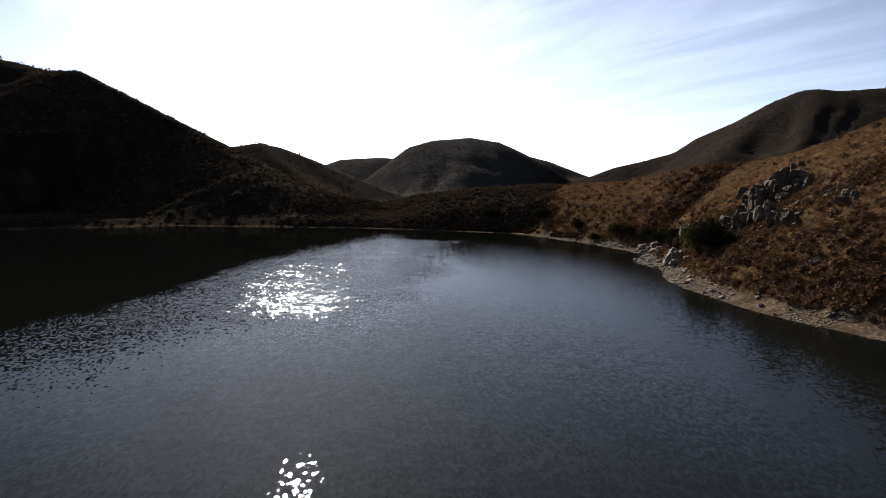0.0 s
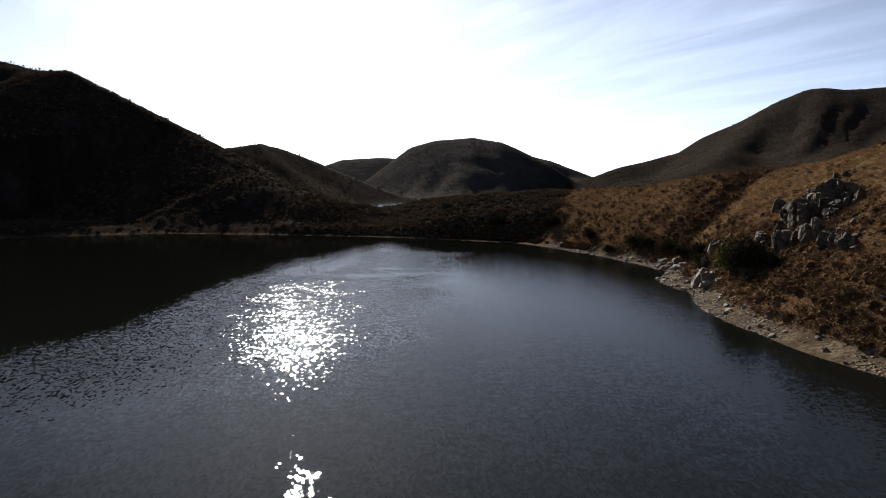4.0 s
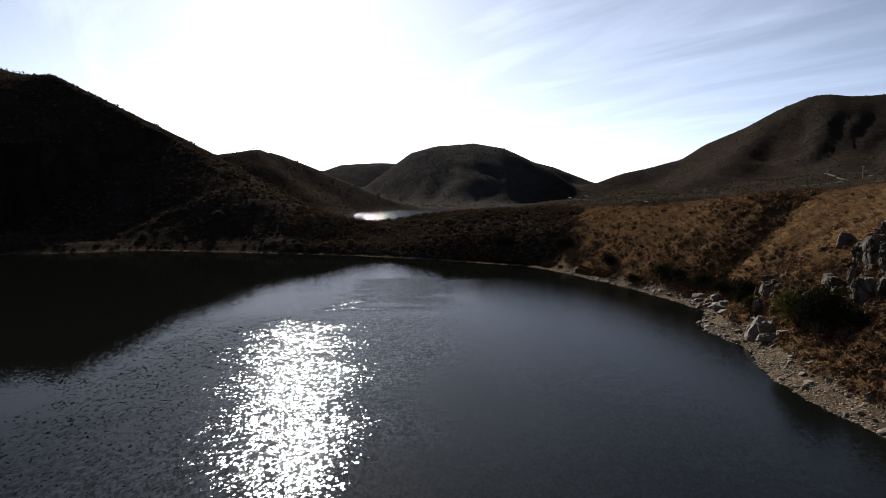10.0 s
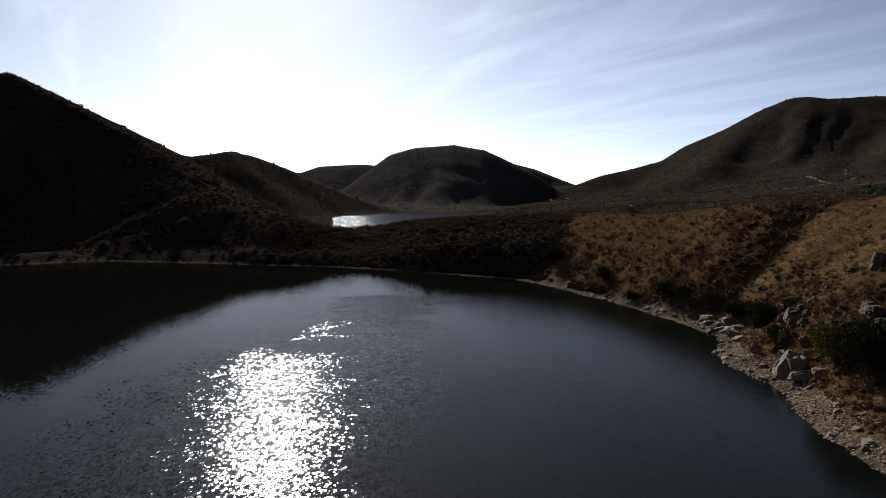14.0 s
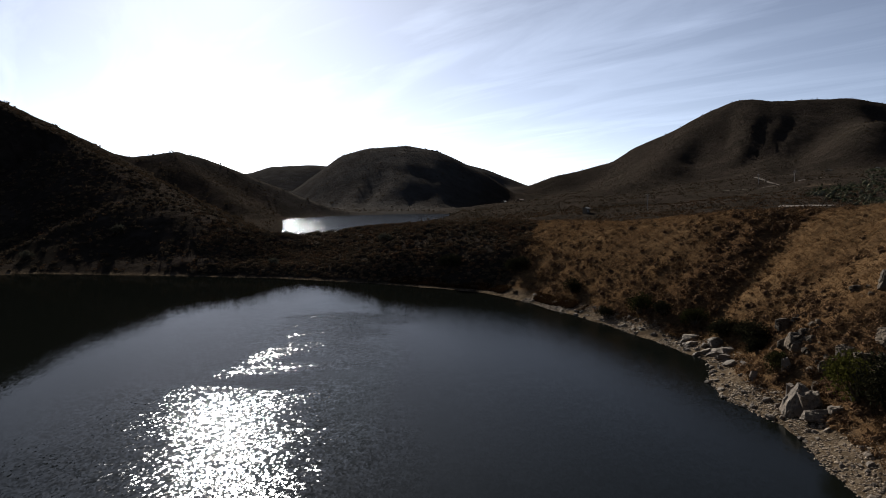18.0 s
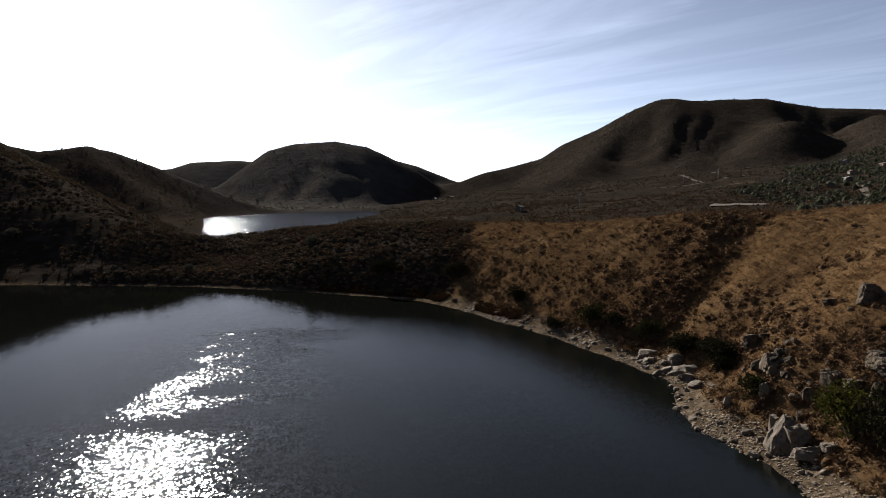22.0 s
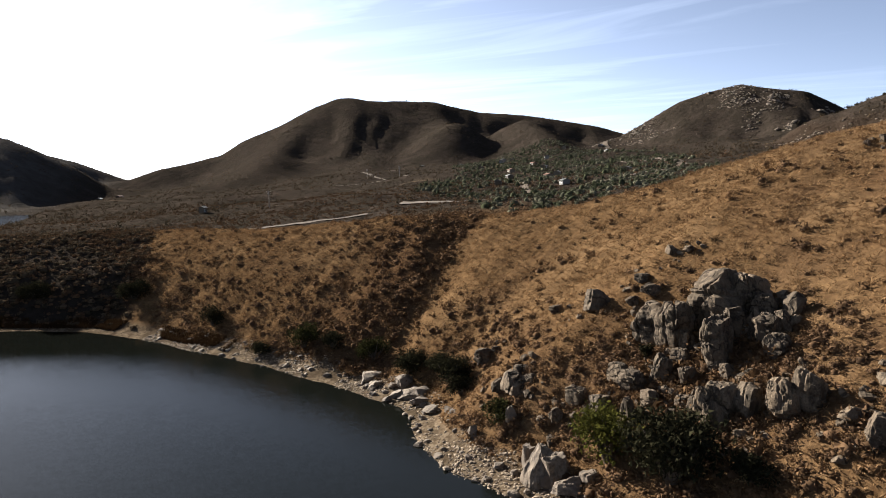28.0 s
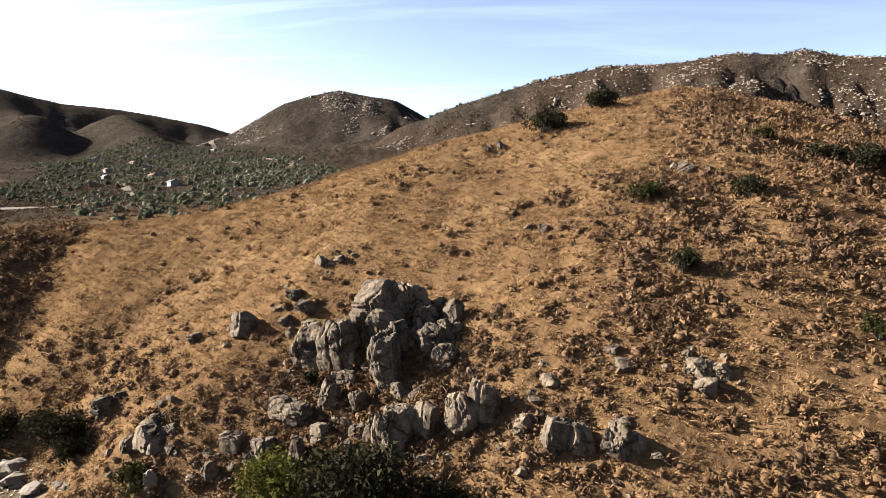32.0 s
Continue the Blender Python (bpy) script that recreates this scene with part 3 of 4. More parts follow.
OLIVE = leaf_material("green_leaves", (0.074, 0.070, 0.0142), (0.024, 0.026, 0.0071), 0.2)
DEEP = leaf_material("dark_green_leaves", (0.024, 0.022, 0.0118), (0.0118, 0.0118, 0.0065), 0.12)
WOOD_FAR = leaf_material("valley_leaves", (0.122, 0.116, 0.0775), (0.0418, 0.0418, 0.0286), 0.12)
GREEN = leaf_material("shrub_leaves", (0.029, 0.028, 0.0101), (0.0130, 0.0142, 0.0059), 0.15)
WOOD_DARK = leaf_material("dark_valley_leaves", (0.0575, 0.0608, 0.0343), (0.0243, 0.0276, 0.0163), 0.12)
REED = leaf_material("dry_reeds", (0.045, 0.025, 0.0118), (0.024, 0.0136, 0.0071), 0.15)

rng = np.random.default_rng(7)
NEAR = (58, 60, 215, 420)


def on_land(x, y, least=4.0):
    return (shore_distance(x, y) > least) & (land(x, y) > 0.6)


def near_side(x, y):
    """The lakeward side of the grassy ridge, and a little over its crest."""
    return x < np.interp(y, [60, 108, 150, 196, 240, 290, 335, 380], [206, 203, 194, 164, 146, 127, 118, 100])


def w_grass(x, y):
    dark, brown = cover(x, y)[:2]
    return on_land(x, y, 5) * near_side(x, y) * (1 - dark) * (1 - 0.45 * brown) * np.clip(0.85 + 0.5 * wobble(x, y, 10, 41, 3), 0.2, 1)


def w_buff(x, y):
    dark, brown = cover(x, y)[:2]
    return on_land(x, y, 5) * near_side(x, y) * (1 - dark) * np.clip(brush(x, y) * (0.45 + 0.9 * smooth(wobble(x, y, 12, 42, 3), -0.2, 0.4)), 0, 1) * (1 - 0.5 * smooth(y, 250, 262))


def brush(x, y):
    """How thick the brush stands on the grassy slopes."""
    n = wobble(x, y, 22, 48, 3)
    south = smooth(158 - y + 26 * n, -8, 30)
    rocks = np.exp(-(((x - 83) / 11) ** 2 + ((y - 179) / 15) ** 2))
    gully, _ = to_segments(x, y, GULLY)
    bank = smooth(y - (247 + (x - 74) * 0.3), -2, 5) * np.exp(-(gully / 24) ** 2)
    foot = smooth(22 - shore_distance(x, y) + 8 * n, -6, 6)
    return np.clip(0.13 + 0.78 * south + 0.6 * rocks + 0.8 * bank + 0.35 * foot + 0.2 * smooth(y, 250, 262), 0, 1)


def w_rust(x, y):
    dark, scattered, north = cover(x, y)[0], 0.95 * smooth(wobble(x, y, 8, 43, 3), -0.35, 0.35), smooth(y, 250, 262)
    scattered = scattered * (1 - north) + (0.15 + 0.24 * smooth(brush(x, y), 0.6, 1.0)) * north
    return on_land(x, y, 5.5) * near_side(x, y) * np.clip((1 - dark) * (0.06 + 0.85 * smooth(brush(x, y), 0.15, 0.85)) * scattered + 0.5 * dark, 0, 1)


def sample_slope(rng, count, weight):
    """The slope beside the flight, and more thinly the slope behind its start."""
    x, y = sample(rng, count, NEAR, weight)
    xs, ys = sample(rng, count // 12, (60, -60, 215, 60), weight)
    return np.concatenate([x, xs]), np.concatenate([y, ys])


def tuft(rng, count, tall=0.7):
    """A rounded clump of fine straw: thin blades that spring from the middle."""
    n = rng.normal(size=(count, 3)) * (1, 1, 0.55) + (0, 0, 0.45)
    n[:, 2] = np.abs(n[:, 2])
    n /= np.linalg.norm(n, axis=1)[:, None]
    a = n * rng.uniform(0.1, 0.5, count)[:, None] * (1, 1, tall)
    b = n * rng.uniform(0.8, 1.15, count)[:, None] * (1, 1, tall)
    side = np.cross(n, rng.normal(size=(count, 3)))
    side *= (rng.uniform(0.032, 0.07, count) / np.linalg.norm(side, axis=1))[:, None]
    return np.stack([a - side, a + side, b], 1).reshape(-1, 3)


x, y = sample_slope(rng, 148000, w_grass)
gold = wobble(x, y, 9, 46, 3) + rng.normal(0, 0.25, len(x)) > -0.25
stuff("dry_grass", spread("dry_grass", [tuft(rng, 11, 0.85) for _ in range(14)], x[gold], y[gold], rng.uniform(0.45, 1.1, gold.sum()), GOLD, rng, sink=0.04),
      "golden dry grass tufts covering the hillside", "dry grass")
gold = ~gold
stuff("straw", spread("straw", [tuft(rng, 11, 0.95) for _ in range(14)], x[gold], y[gold], rng.uniform(0.45, 1.1, gold.sum()), STRAW, rng, sink=0.04),
      "darker tan straw tufts among the golden grass", "dry grass")
x, y = sample_slope(rng, 30000, w_buff)
stuff("dead_brush", spread("dead_brush", [clump(rng, 28, 0.14, 0.85, 0.48, 5, 8) for _ in range(10)], x, y, (0.5 + 1.25 * rng.beta(1.4, 2.6, len(x))) * (0.9 + 0.35 * brush(x, y)), BUFF, rng, flat=False),
      "low tan dead brush on the slopes", "dry brush")
x, y = sample_slope(rng, 36000, w_rust)
stuff("sage_scrub", spread("sage_scrub", [clump(rng, 34, 0.15, 1.0, 0.56, 5, 6) for _ in range(10)], x, y, (0.5 + 1.35 * rng.beta(1.5, 2.4, len(x))) * (0.85 + 0.4 * brush(x, y)), RUST, rng, flat=False),
      "rounded brown sagebrush bushes dotted over the slope", "scrub")


def w_dark(x, y):
    dark = cover(x, y)[0]
    near_face = smooth(np.hypot(x - 10, y - 130), 640, 560)
    return on_land(x, y, 4) * dark * near_face * np.clip(0.55 + 0.5 * wobble(x, y, 30, 44, 3), 0.1, 1)


x, y = sample(rng, 18000, (-330, 330, 130, 690), w_dark)
low = rng.uniform(0, 1, len(x)) < 0.62
stuff("chaparral", spread("chaparral", [clump(rng, 16, 0.2, 0.9, 0.7, 5) for _ in range(8)], x[low], y[low], 0.8 + 1.9 * rng.beta(1.5, 3, low.sum()), DARK, rng),
      "dense dark chaparral on the shaded hillsides", "scrub")
low = ~low
stuff("red_brush", spread("red_brush", [dome(rng, 18, 0.24, 0.7) for _ in range(6)], x[low], y[low], 0.7 + 1.2 * rng.beta(1.5, 3, low.sum()), RUST, rng),
      "reddish brown brush among the dark chaparral", "scrub")


# brush of the low neck of land between the two arms of the lake
x, y = sample(rng, 15000, (-75, 325, 118, 470), lambda x, y: on_land(x, y, 4) * cover(x, y)[0] * np.clip(0.6 + 0.7 * wobble(x, y, 14, 49, 3), 0.1, 1))
low = rng.uniform(0, 1, len(x)) + 0.4 * wobble(x, y, 25, 50, 2) < 0.55
stuff("neck_brush", spread("neck_brush", [clump(rng, 12, 0.18, 0.85, 0.68, 5) for _ in range(8)], x[low], y[low], 0.6 + 1.3 * rng.beta(1.5, 2.8, low.sum()), RUST, rng),
      "reddish brown brush covering the low neck of land", "scrub")
low = ~low
stuff("neck_chaparral", spread("neck_chaparral", [clump(rng, 12, 0.18, 0.9, 0.68, 5) for _ in range(8)], x[low], y[low], 0.7 + 1.5 * rng.beta(1.5, 2.8, low.sum()), DARK, rng),
      "dark chaparral bushes on the low neck of land", "scrub")


def w_far(x, y):
    far = np.hypot(x - 10, y - 130)
    dark, _, _, bare, rocky, _ = cover(x, y)
    return smooth(far, 420, 560) * (land(x, y) > 3) * (1 - bare) * (1 - 0.5 * rocky) * np.clip(0.5 + 0.6 * wobble(x, y, 120, 45, 3), 0.08, 1) * np.clip(900 / far, 0, 1)


x, y = sample(rng, 44000, (-650, 520, 1900, 2350), w_far)
xb, yb = sample(rng, 9000, (700, -260, 1010, 560), w_far)
x, y = np.concatenate([x, xb]), np.concatenate([y, yb])
stuff("mountain_scrub", spread("mountain_scrub", [dome(rng, 8, 0.34, 0.8) for _ in range(6)], x, y, 1.4 + 2.2 * rng.beta(1.4, 3, len(x)), DARK, rng),
      "dark scrub speckling the far mountains", "scrub")


FIELD = np.array([(283, 532), (307, 512), (334, 490)], float)


def off_field(x, y):
    return to_segments(x, y, FIELD)[0] > 34


def w_plain(x, y):
    far = np.hypot(x - 10, y - 130)
    return off_field(x, y) * smooth(far, 300, 360) * smooth(far, 900, 700) * (land(x, y) > 3) * (1 - cover(x, y)[3]) * np.clip(0.6 + 0.8 * wobble(x, y, 45, 47, 3), 0.05, 1)


x, y = sample(rng, 19000, (60, 330, 760, 960), w_plain)
stuff("valley_scrub", spread("valley_scrub", [dome(rng, 14, 0.26, 0.8) for _ in range(6)], x, y, 0.8 + 1.7 * rng.beta(1.4, 3, len(x)), RUST, rng),
      "brown scrub on the low ground beyond the ridge", "scrub")


# pale boulders strewn over the steep mountains to the east
def w_boulder(x, y):
    return cover(x, y)[4] * np.clip(0.15 + smooth(wobble(x, y, 30, 51, 4), -0.1, 0.4), 0, 1)


m = Mat("pale_granite", 0.9, spec=0.2)
rnd = m.n["Geometry"].outputs["Random Per Island"]
c = m.mix(rnd, (0.213, 0.169, 0.127), (0.101, 0.078, 0.059))
m.color(m.mix(m.ramp(m.noise(1.3, 5), (0.45, 0.0), (0.65, 0.7)), c, (0.063, 0.050, 0.039)))
m.bump(m.noise(2.5, 5, 0.65), 0.6, 0.15)
PALE_ROCK = m.mat
xa, ya = sample(rng, 15000, (800, -260, 1010, 560), w_boulder)
xb, yb = sample(rng, 6000, (1290, 760, 1560, 1250), lambda x, y: smooth(wobble(x, y, 50, 52, 3), 0.0, 0.4) * smooth(land(x, y), 70, 150))
x, y = np.concatenate([xa, xb]), np.concatenate([ya, yb])
stuff("mountain_boulders", spread("mountain_boulders", [stone(rng) for _ in range(6)], x, y, (0.8 + 4.0 * rng.beta(1.0, 4.5, len(x))) * np.where(x > 1200, 1.5, 1.0), PALE_ROCK, rng, sink=0.1),
      "pale granite boulders strewn over a steep mountainside", "boulders")

# a few trees on the skyline
r = rng.uniform(0, 1, 150)
ridge = np.array(RIDGES[-1][0], float)
k = np.minimum((r * 10).astype(int), 9)
x, y = ridge[k, 0] + (ridge[k + 1, 0] - ridge[k, 0]) * (r * 10 - k) + rng.normal(0, 5, 150), ridge[k, 1] + (ridge[k + 1, 1] - ridge[k, 1]) * (r * 10 - k) + rng.normal(0, 5, 150)
stuff("ridge_trees", spread("ridge_trees", [dome(rng, 40, 0.25, t, 0.35) for t in (1.4, 1.8, 1.2)], x, y, 1.0 + 2.4 * rng.beta(1.3, 4, 150), DEEP, rng, sink=0.0),
      "small dark trees on a mountain skyline", "trees")

# trees of the valley settlement
VALLEY = np.array([(225, 430), (232, 345), (290, 318), (380, 345), (530, 430), (720, 600), (1000, 850), (1230, 1100), (1150, 1400), (900, 1250), (620, 900), (400, 680), (365, 520), (330, 440)], float)


def w_wood(x, y):
    d, _ = to_segments(x, y, VALLEY, True)
    d = np.where(inside(x, y, VALLEY), -d, d)
    return smooth(-d + 30 * wobble(x, y, 60, 61, 3), 0, 18) * np.clip(0.8 + 0.9 * wobble(x, y, 50, 62, 3), 0.0, 1) * (1 - cover(x, y)[3])


HOUSES = [(911, 1110, 22, 11), (630, 791, 16, 9), (470, 640, 12, 8), (614, 697, 14, 9), (1276, 1180, 20, 10), (808, 1002, 15, 9), (1026, 1209, 18, 10), (586, 577, 13, 9), (921, 1380, 18, 10), (760, 880, 16, 9),
          (1060, 1040, 17, 9), (1120, 1150, 18, 10), (700, 930, 15, 9), (540, 640, 12, 8), (1180, 1085, 18, 9), (460, 545, 12, 8), (208, 716, 7, 6), (374, 1690, 22, 10), (330, 1660, 18, 9),
          (690, 790, 14, 9), (840, 930, 16, 9), (960, 1000, 15, 9), (560, 720, 12, 8), (880, 1200, 16, 9)]
x, y = sample(rng, 30000, (215, 310, 1300, 1450), w_wood)
keep = off_field(x, y)
for hx, hy, hw, _ in HOUSES:                      # open yards on the lakeward side of the houses
    back = np.clip((hx - x) * 0.6 + (hy - y) * 0.8, 0, 34)
    keep &= np.hypot(x + 0.6 * back - hx, y + 0.8 * back - hy) > 0.62 * hw + 3
x, y = x[keep][:5200], y[keep][:5200]
pick = rng.uniform(0, 1, len(x)) + 0.35 * wobble(x, y, 70, 63, 2) < 0.6
stuff("valley_trees", spread("valley_trees", [clump(rng, 20, 0.2, t, 0.7, 6) for t in (1.1, 1.3, 1.5, 1.0, 1.2)], x[pick], y[pick], 1.2 + 3.4 * rng.beta(1.2, 3.2, pick.sum()), WOOD_FAR, rng, sink=0.0, flat=False),
      "grey-green trees of a settlement in the valley", "trees")
pick = ~pick
stuff("dark_valley_trees", spread("dark_valley_trees", [clump(rng, 20, 0.2, t, 0.7, 6) for t in (1.1, 1.4, 1.6, 2.3, 1.2)], x[pick], y[pick], 1.2 + 3.4 * rng.beta(1.2, 3.2, pick.sum()), WOOD_DARK, rng, sink=0.0, flat=False),
      "darker green trees between the valley houses", "trees")


# ---- boulders ----
m = Mat("grey_granite", 0.92, spec=0.1)
info = m.n.new("ShaderNodeObjectInfo")
c = m.mix(info.outputs["Random"], (0.127, 0.0934, 0.0618), (0.0704, 0.053, 0.0367))
c = m.mix(m.ramp(m.noise(0.55, 7, 0.7, m.squash(1, 1, 0.35)), (0.47, 0.0), (0.60, 0.9)), c, (0.0228, 0.0172, 0.0119))
c = m.mix(m.ramp(m.noise(1.9, 6, 0.65), (0.54, 0.0), (0.68, 0.7)), c, (0.158, 0.117, 0.0768))
c = m.mix(m.ramp(m.noise(5.5, 4, 0.6), (0.50, 0.0), (0.66, 0.6)), c, (0.0247, 0.0197, 0.0147))
warp = m.n.new("ShaderNodeMix")                    # joints: bent lines that split the rock into blocks
warp.data_type, warp.inputs[0].default_value = "VECTOR", 0.35
soft = m.n.new("ShaderNodeTexNoise")
soft.inputs["Scale"].default_value = 0.9
m.l.new(m.squash(0.34, 0.34, 0.2, 0.5), warp.inputs[4])
m.l.new(soft.outputs["Color"], warp.inputs[5])
m.l.new(m.pos, soft.inputs["Vector"])
joint = m.ramp(m.voronoi(1.0, "Distance", "DISTANCE_TO_EDGE", warp.outputs[1]), (0.0, 0.25), (0.02, 1.0))
m.color(m.mix(joint, (0.0106, 0.0089, 0.0071), c))
first = m.bump(m.noise(1.2, 8, 0.7, m.squash(1, 1, 0.5)), 0.6, 0.22)
first = m.bump(joint, 1.0, 0.25, first)
m.bump(m.noise(6.0, 4, 0.6), 0.6, 0.06, first)
GRANITE = m.mat
m = Mat("shore_rock", 0.85, spec=0.25)
info = m.n.new("ShaderNodeObjectInfo")
c = m.mix(info.outputs["Random"], (0.167, 0.127, 0.0888), (0.0744, 0.0552, 0.0396))
c = m.mix(m.ramp(m.noise(1.7, 6, 0.65), (0.45, 0.0), (0.62, 0.8)), c, (0.06, 0.0456, 0.0324))
m.color(c)
m.bump(m.noise(3.0, 6, 0.65), 0.7, 0.12)
SHORE_ROCK = m.mat


def boulder_mesh(seed, mat, sub=3, cuts=9):
    """A weathered block: a cube cut by flat faces at odd angles, its skin broken and rough."""
    r = np.random.default_rng(seed)
    bm = bmesh.new()
    bmesh.ops.create_cube(bm, size=2)
    bmesh.ops.subdivide_edges(bm, edges=bm.edges[:], cuts={2: 2, 3: 5, 4: 11}[sub], use_grid_fill=True)
    co = np.array([v.co for v in bm.verts])
    co = co / np.linalg.norm(co, axis=1)[:, None] ** 0.30
    co = chip(r, co, cuts, 0.62, 0.98)
    co = co / np.abs(co).max(0)
    lean, rise = r.uniform(-0.16, 0.16, 2), co[:, 2:3]
    co[:, :2] = co[:, :2] * (0.97 - 0.10 * rise) + rise * lean
    k = r.uniform(0, 50, 3)
    for v, p in zip(bm.verts, co):
        step = noise.cell(Vector(p * (1.3, 1.3, 1.0) + k))
        v.co = Vector(p) * (1 + 0.08 * noise.fractal(Vector(p * 1.8 + k), 0.8, 2.2, 5) + 0.10 * step)
    me = bpy.data.meshes.new("boulder")
    bm.to_mesh(me)
    bm.free()
    me.materials.append(mat)
    return me


def crag_mesh(seed, mat, sub=13):
    """A big weathered block: rounded shoulders, a few broken faces, and open joints that run right through it."""
    r = np.random.default_rng(seed)
    bm = bmesh.new()
    bmesh.ops.create_cube(bm, size=2)
    bmesh.ops.subdivide_edges(bm, edges=bm.edges[:], cuts=sub, use_grid_fill=True)
    co = np.array([v.co for v in bm.verts])
    co = co / np.linalg.norm(co, axis=1)[:, None] ** 0.36
    co = chip(r, co, 6, 0.70, 1.0)
    co = co / np.abs(co).max(0)
    co[:, :2] *= 0.98 - 0.06 * co[:, 2:3]
    out = co / np.linalg.norm(co, axis=1)[:, None]
    cut = np.zeros(len(co))
    for k in range(4):
        n = r.normal(size=3) * ((1, 1, 0.25) if k < 2 else (0.35, 0.35, 1))
        n /= np.linalg.norm(n)
        side = co @ n - r.uniform(-0.45, 0.45) + 0.06 * np.sin(4 * co[:, (k + 1) % 3] + k)
        cut += 0.14 * np.exp(-(side / 0.055) ** 2) - 0.05 * (side > 0) * r.uniform(-1, 1)
    k = r.uniform(0, 50, 3)
    for v, p, o, c in zip(bm.verts, co, out, cut):
        rough = 0.075 * noise.fractal(Vector(p * 1.7 + k), 0.8, 2.2, 3) + 0.05 * noise.fractal(Vector(p * 5.0 + k), 0.7, 2.2, 3)
        v.co = Vector(p + o * (rough - c))
    me = bpy.data.meshes.new("boulder")
    bm.to_mesh(me)
    bm.free()
    me.materials.append(mat)
    return me


def set_rock(name, me, x, y, wide, high, label, group, rng, sink=0.3, category="boulder", lean=16):
    z = float(land(np.array([x]), np.array([y]))[0])
    ob = tagged(new(name, me), label, category, group)
    ob.matrix_world = (pose(x, y, z + high * (0.5 - sink), rng.uniform(-lean, lean), rng.uniform(-lean, lean), 90 * int(rng.integers(4)) - 8 + rng.normal(0, lean))
                       @ Matrix.Diagonal((wide * 0.60, wide * rng.uniform(0.45, 0.64), high * 0.56, 1)))
    return ob


# the outcrop: x, y, width, height
OUTCROP = [(94.0, 182.4, 6.6, 8.4), (96.4, 179.6, 4.2, 6.0), (91.8, 179.4, 3.8, 4.6), (87.6, 179.0, 4.6, 6.8), (89.6, 186.2, 4.6, 7.2), (90.0, 190.4, 4.4, 5.2), (89.2, 184.4, 2.6, 2.8), (88.5, 171.5, 3.0, 2.8),
           (91.4, 174.8, 3.4, 4.0), (95.2, 176.4, 3.2, 3.8), (83.7, 184.6, 2.4, 3.9), (86.7, 183.5, 2.4, 2.2), (84.0, 181.0, 2.2, 2.7), (82.6, 190.2, 2.8, 2.6), (81.9, 187.3, 3.2, 2.5), (79.7, 173.8, 4.8, 4.8),
           (80.2, 176.4, 2.4, 3.8), (80.6, 171.0, 2.9, 4.3), (81.2, 166.7, 3.0, 4.4), (82.2, 164.6, 3.2, 4.8), (78.4, 190.2, 2.7, 2.0), (77.6, 185.1, 2.1, 3.8), (80.0, 183.3, 2.4, 2.6), (85.4, 176.0, 2.0, 2.0),
           (80.8, 179.0, 1.8, 1.9)]
BESIDE = [(80.6, 159.7, 2.0, 2.6), (78.9, 156.1, 2.9, 5.0), (79.1, 153.9, 2.3, 4.2), (79.0, 150.5, 3.1, 4.4), (79.4, 148.7, 1.6, 2.4), (89.3, 144.6, 1.2, 1.6), (87.7, 143.2, 2.8, 2.6),
          (87.6, 141.3, 2.0, 2.0), (85.7, 142.6, 2.5, 2.2), (89.7, 152.2, 1.4, 1.1), (85.7, 158.2, 2.4, 1.5), (110.7, 164.8, 1.5, 2.0), (140.5, 180.0, 1.8, 1.9), (138.5, 182.0, 1.5, 1.4),
          (123.9, 146.3, 2.4, 2.0), (124.4, 147.9, 1.7, 1.5), (93.7, 203.6, 3.7, 4.4), (98.9, 198.9, 2.4, 1.8), (96.8, 195.4, 2.8, 2.2), (94.8, 197.6, 2.1, 1.9), (105.4, 194.7, 1.9, 1.7),
          (104.6, 197.4, 1.7, 1.9)]
LOWER = [(77.8, 205.9, 3.6, 4.4), (77.6, 208.8, 3.0, 2.8), (85.3, 222.3, 3.0, 3.4), (94.0, 212.9, 2.2, 2.2), (75.9, 196.0, 1.9, 2.6), (77.4, 191.0, 2.4, 2.6), (77.8, 169.9, 1.3, 1.2), (78.8, 194.8, 2.5, 3.3),
         (80.0, 207.0, 2.0, 2.0), (79.0, 204.0, 1.8, 1.8), (86.8, 220.5, 1.7, 1.6)]
SHORE_ROCKS = [(68.5, 192.3, 3.2, 6.0), (69.6, 194.4, 2.4, 4.4), (69.3, 190.6, 2.4, 4.2), (68.0, 190.2, 1.8, 2.6), (68.8, 186.6, 3.4, 2.0), (69.8, 189.8, 3.1, 3.6), (73.5, 202.4, 1.8, 2.8), (70.3, 207.1, 1.3, 2.0), (70.5, 185.1, 1.9, 1.4),
               (78.0, 247.6, 3.6, 1.3), (76.8, 243.6, 3.0, 1.1), (77.4, 233.0, 3.8, 1.8), (76.2, 229.0, 3.2, 1.5), (75.2, 224.4, 2.8, 1.3), (76.4, 235.6, 2.6, 1.2), (78.6, 231.0, 2.2, 1.5), (62.9, 212.2, 0.8, 0.7), (79.2, 237.4, 3.0, 2.0)]
rng = np.random.default_rng(21)
for i, (x, y, w, h) in enumerate(OUTCROP):
    set_rock("boulder", crag_mesh(100 + i, GRANITE, 15 if w > 4 else 11), x, y, w * 0.96, h,
             "tall cracked grey granite block of the outcrop" if h > 5 else "grey weathered granite boulder of the outcrop", "boulders of the outcrop", rng, 0.22, lean=9)
x, y = rng.normal(83, 8, 950), rng.normal(179, 11, 950)
keep = (shore_distance(x, y) > 9) & (np.hypot(x - 93, y - 182) > 4.0)
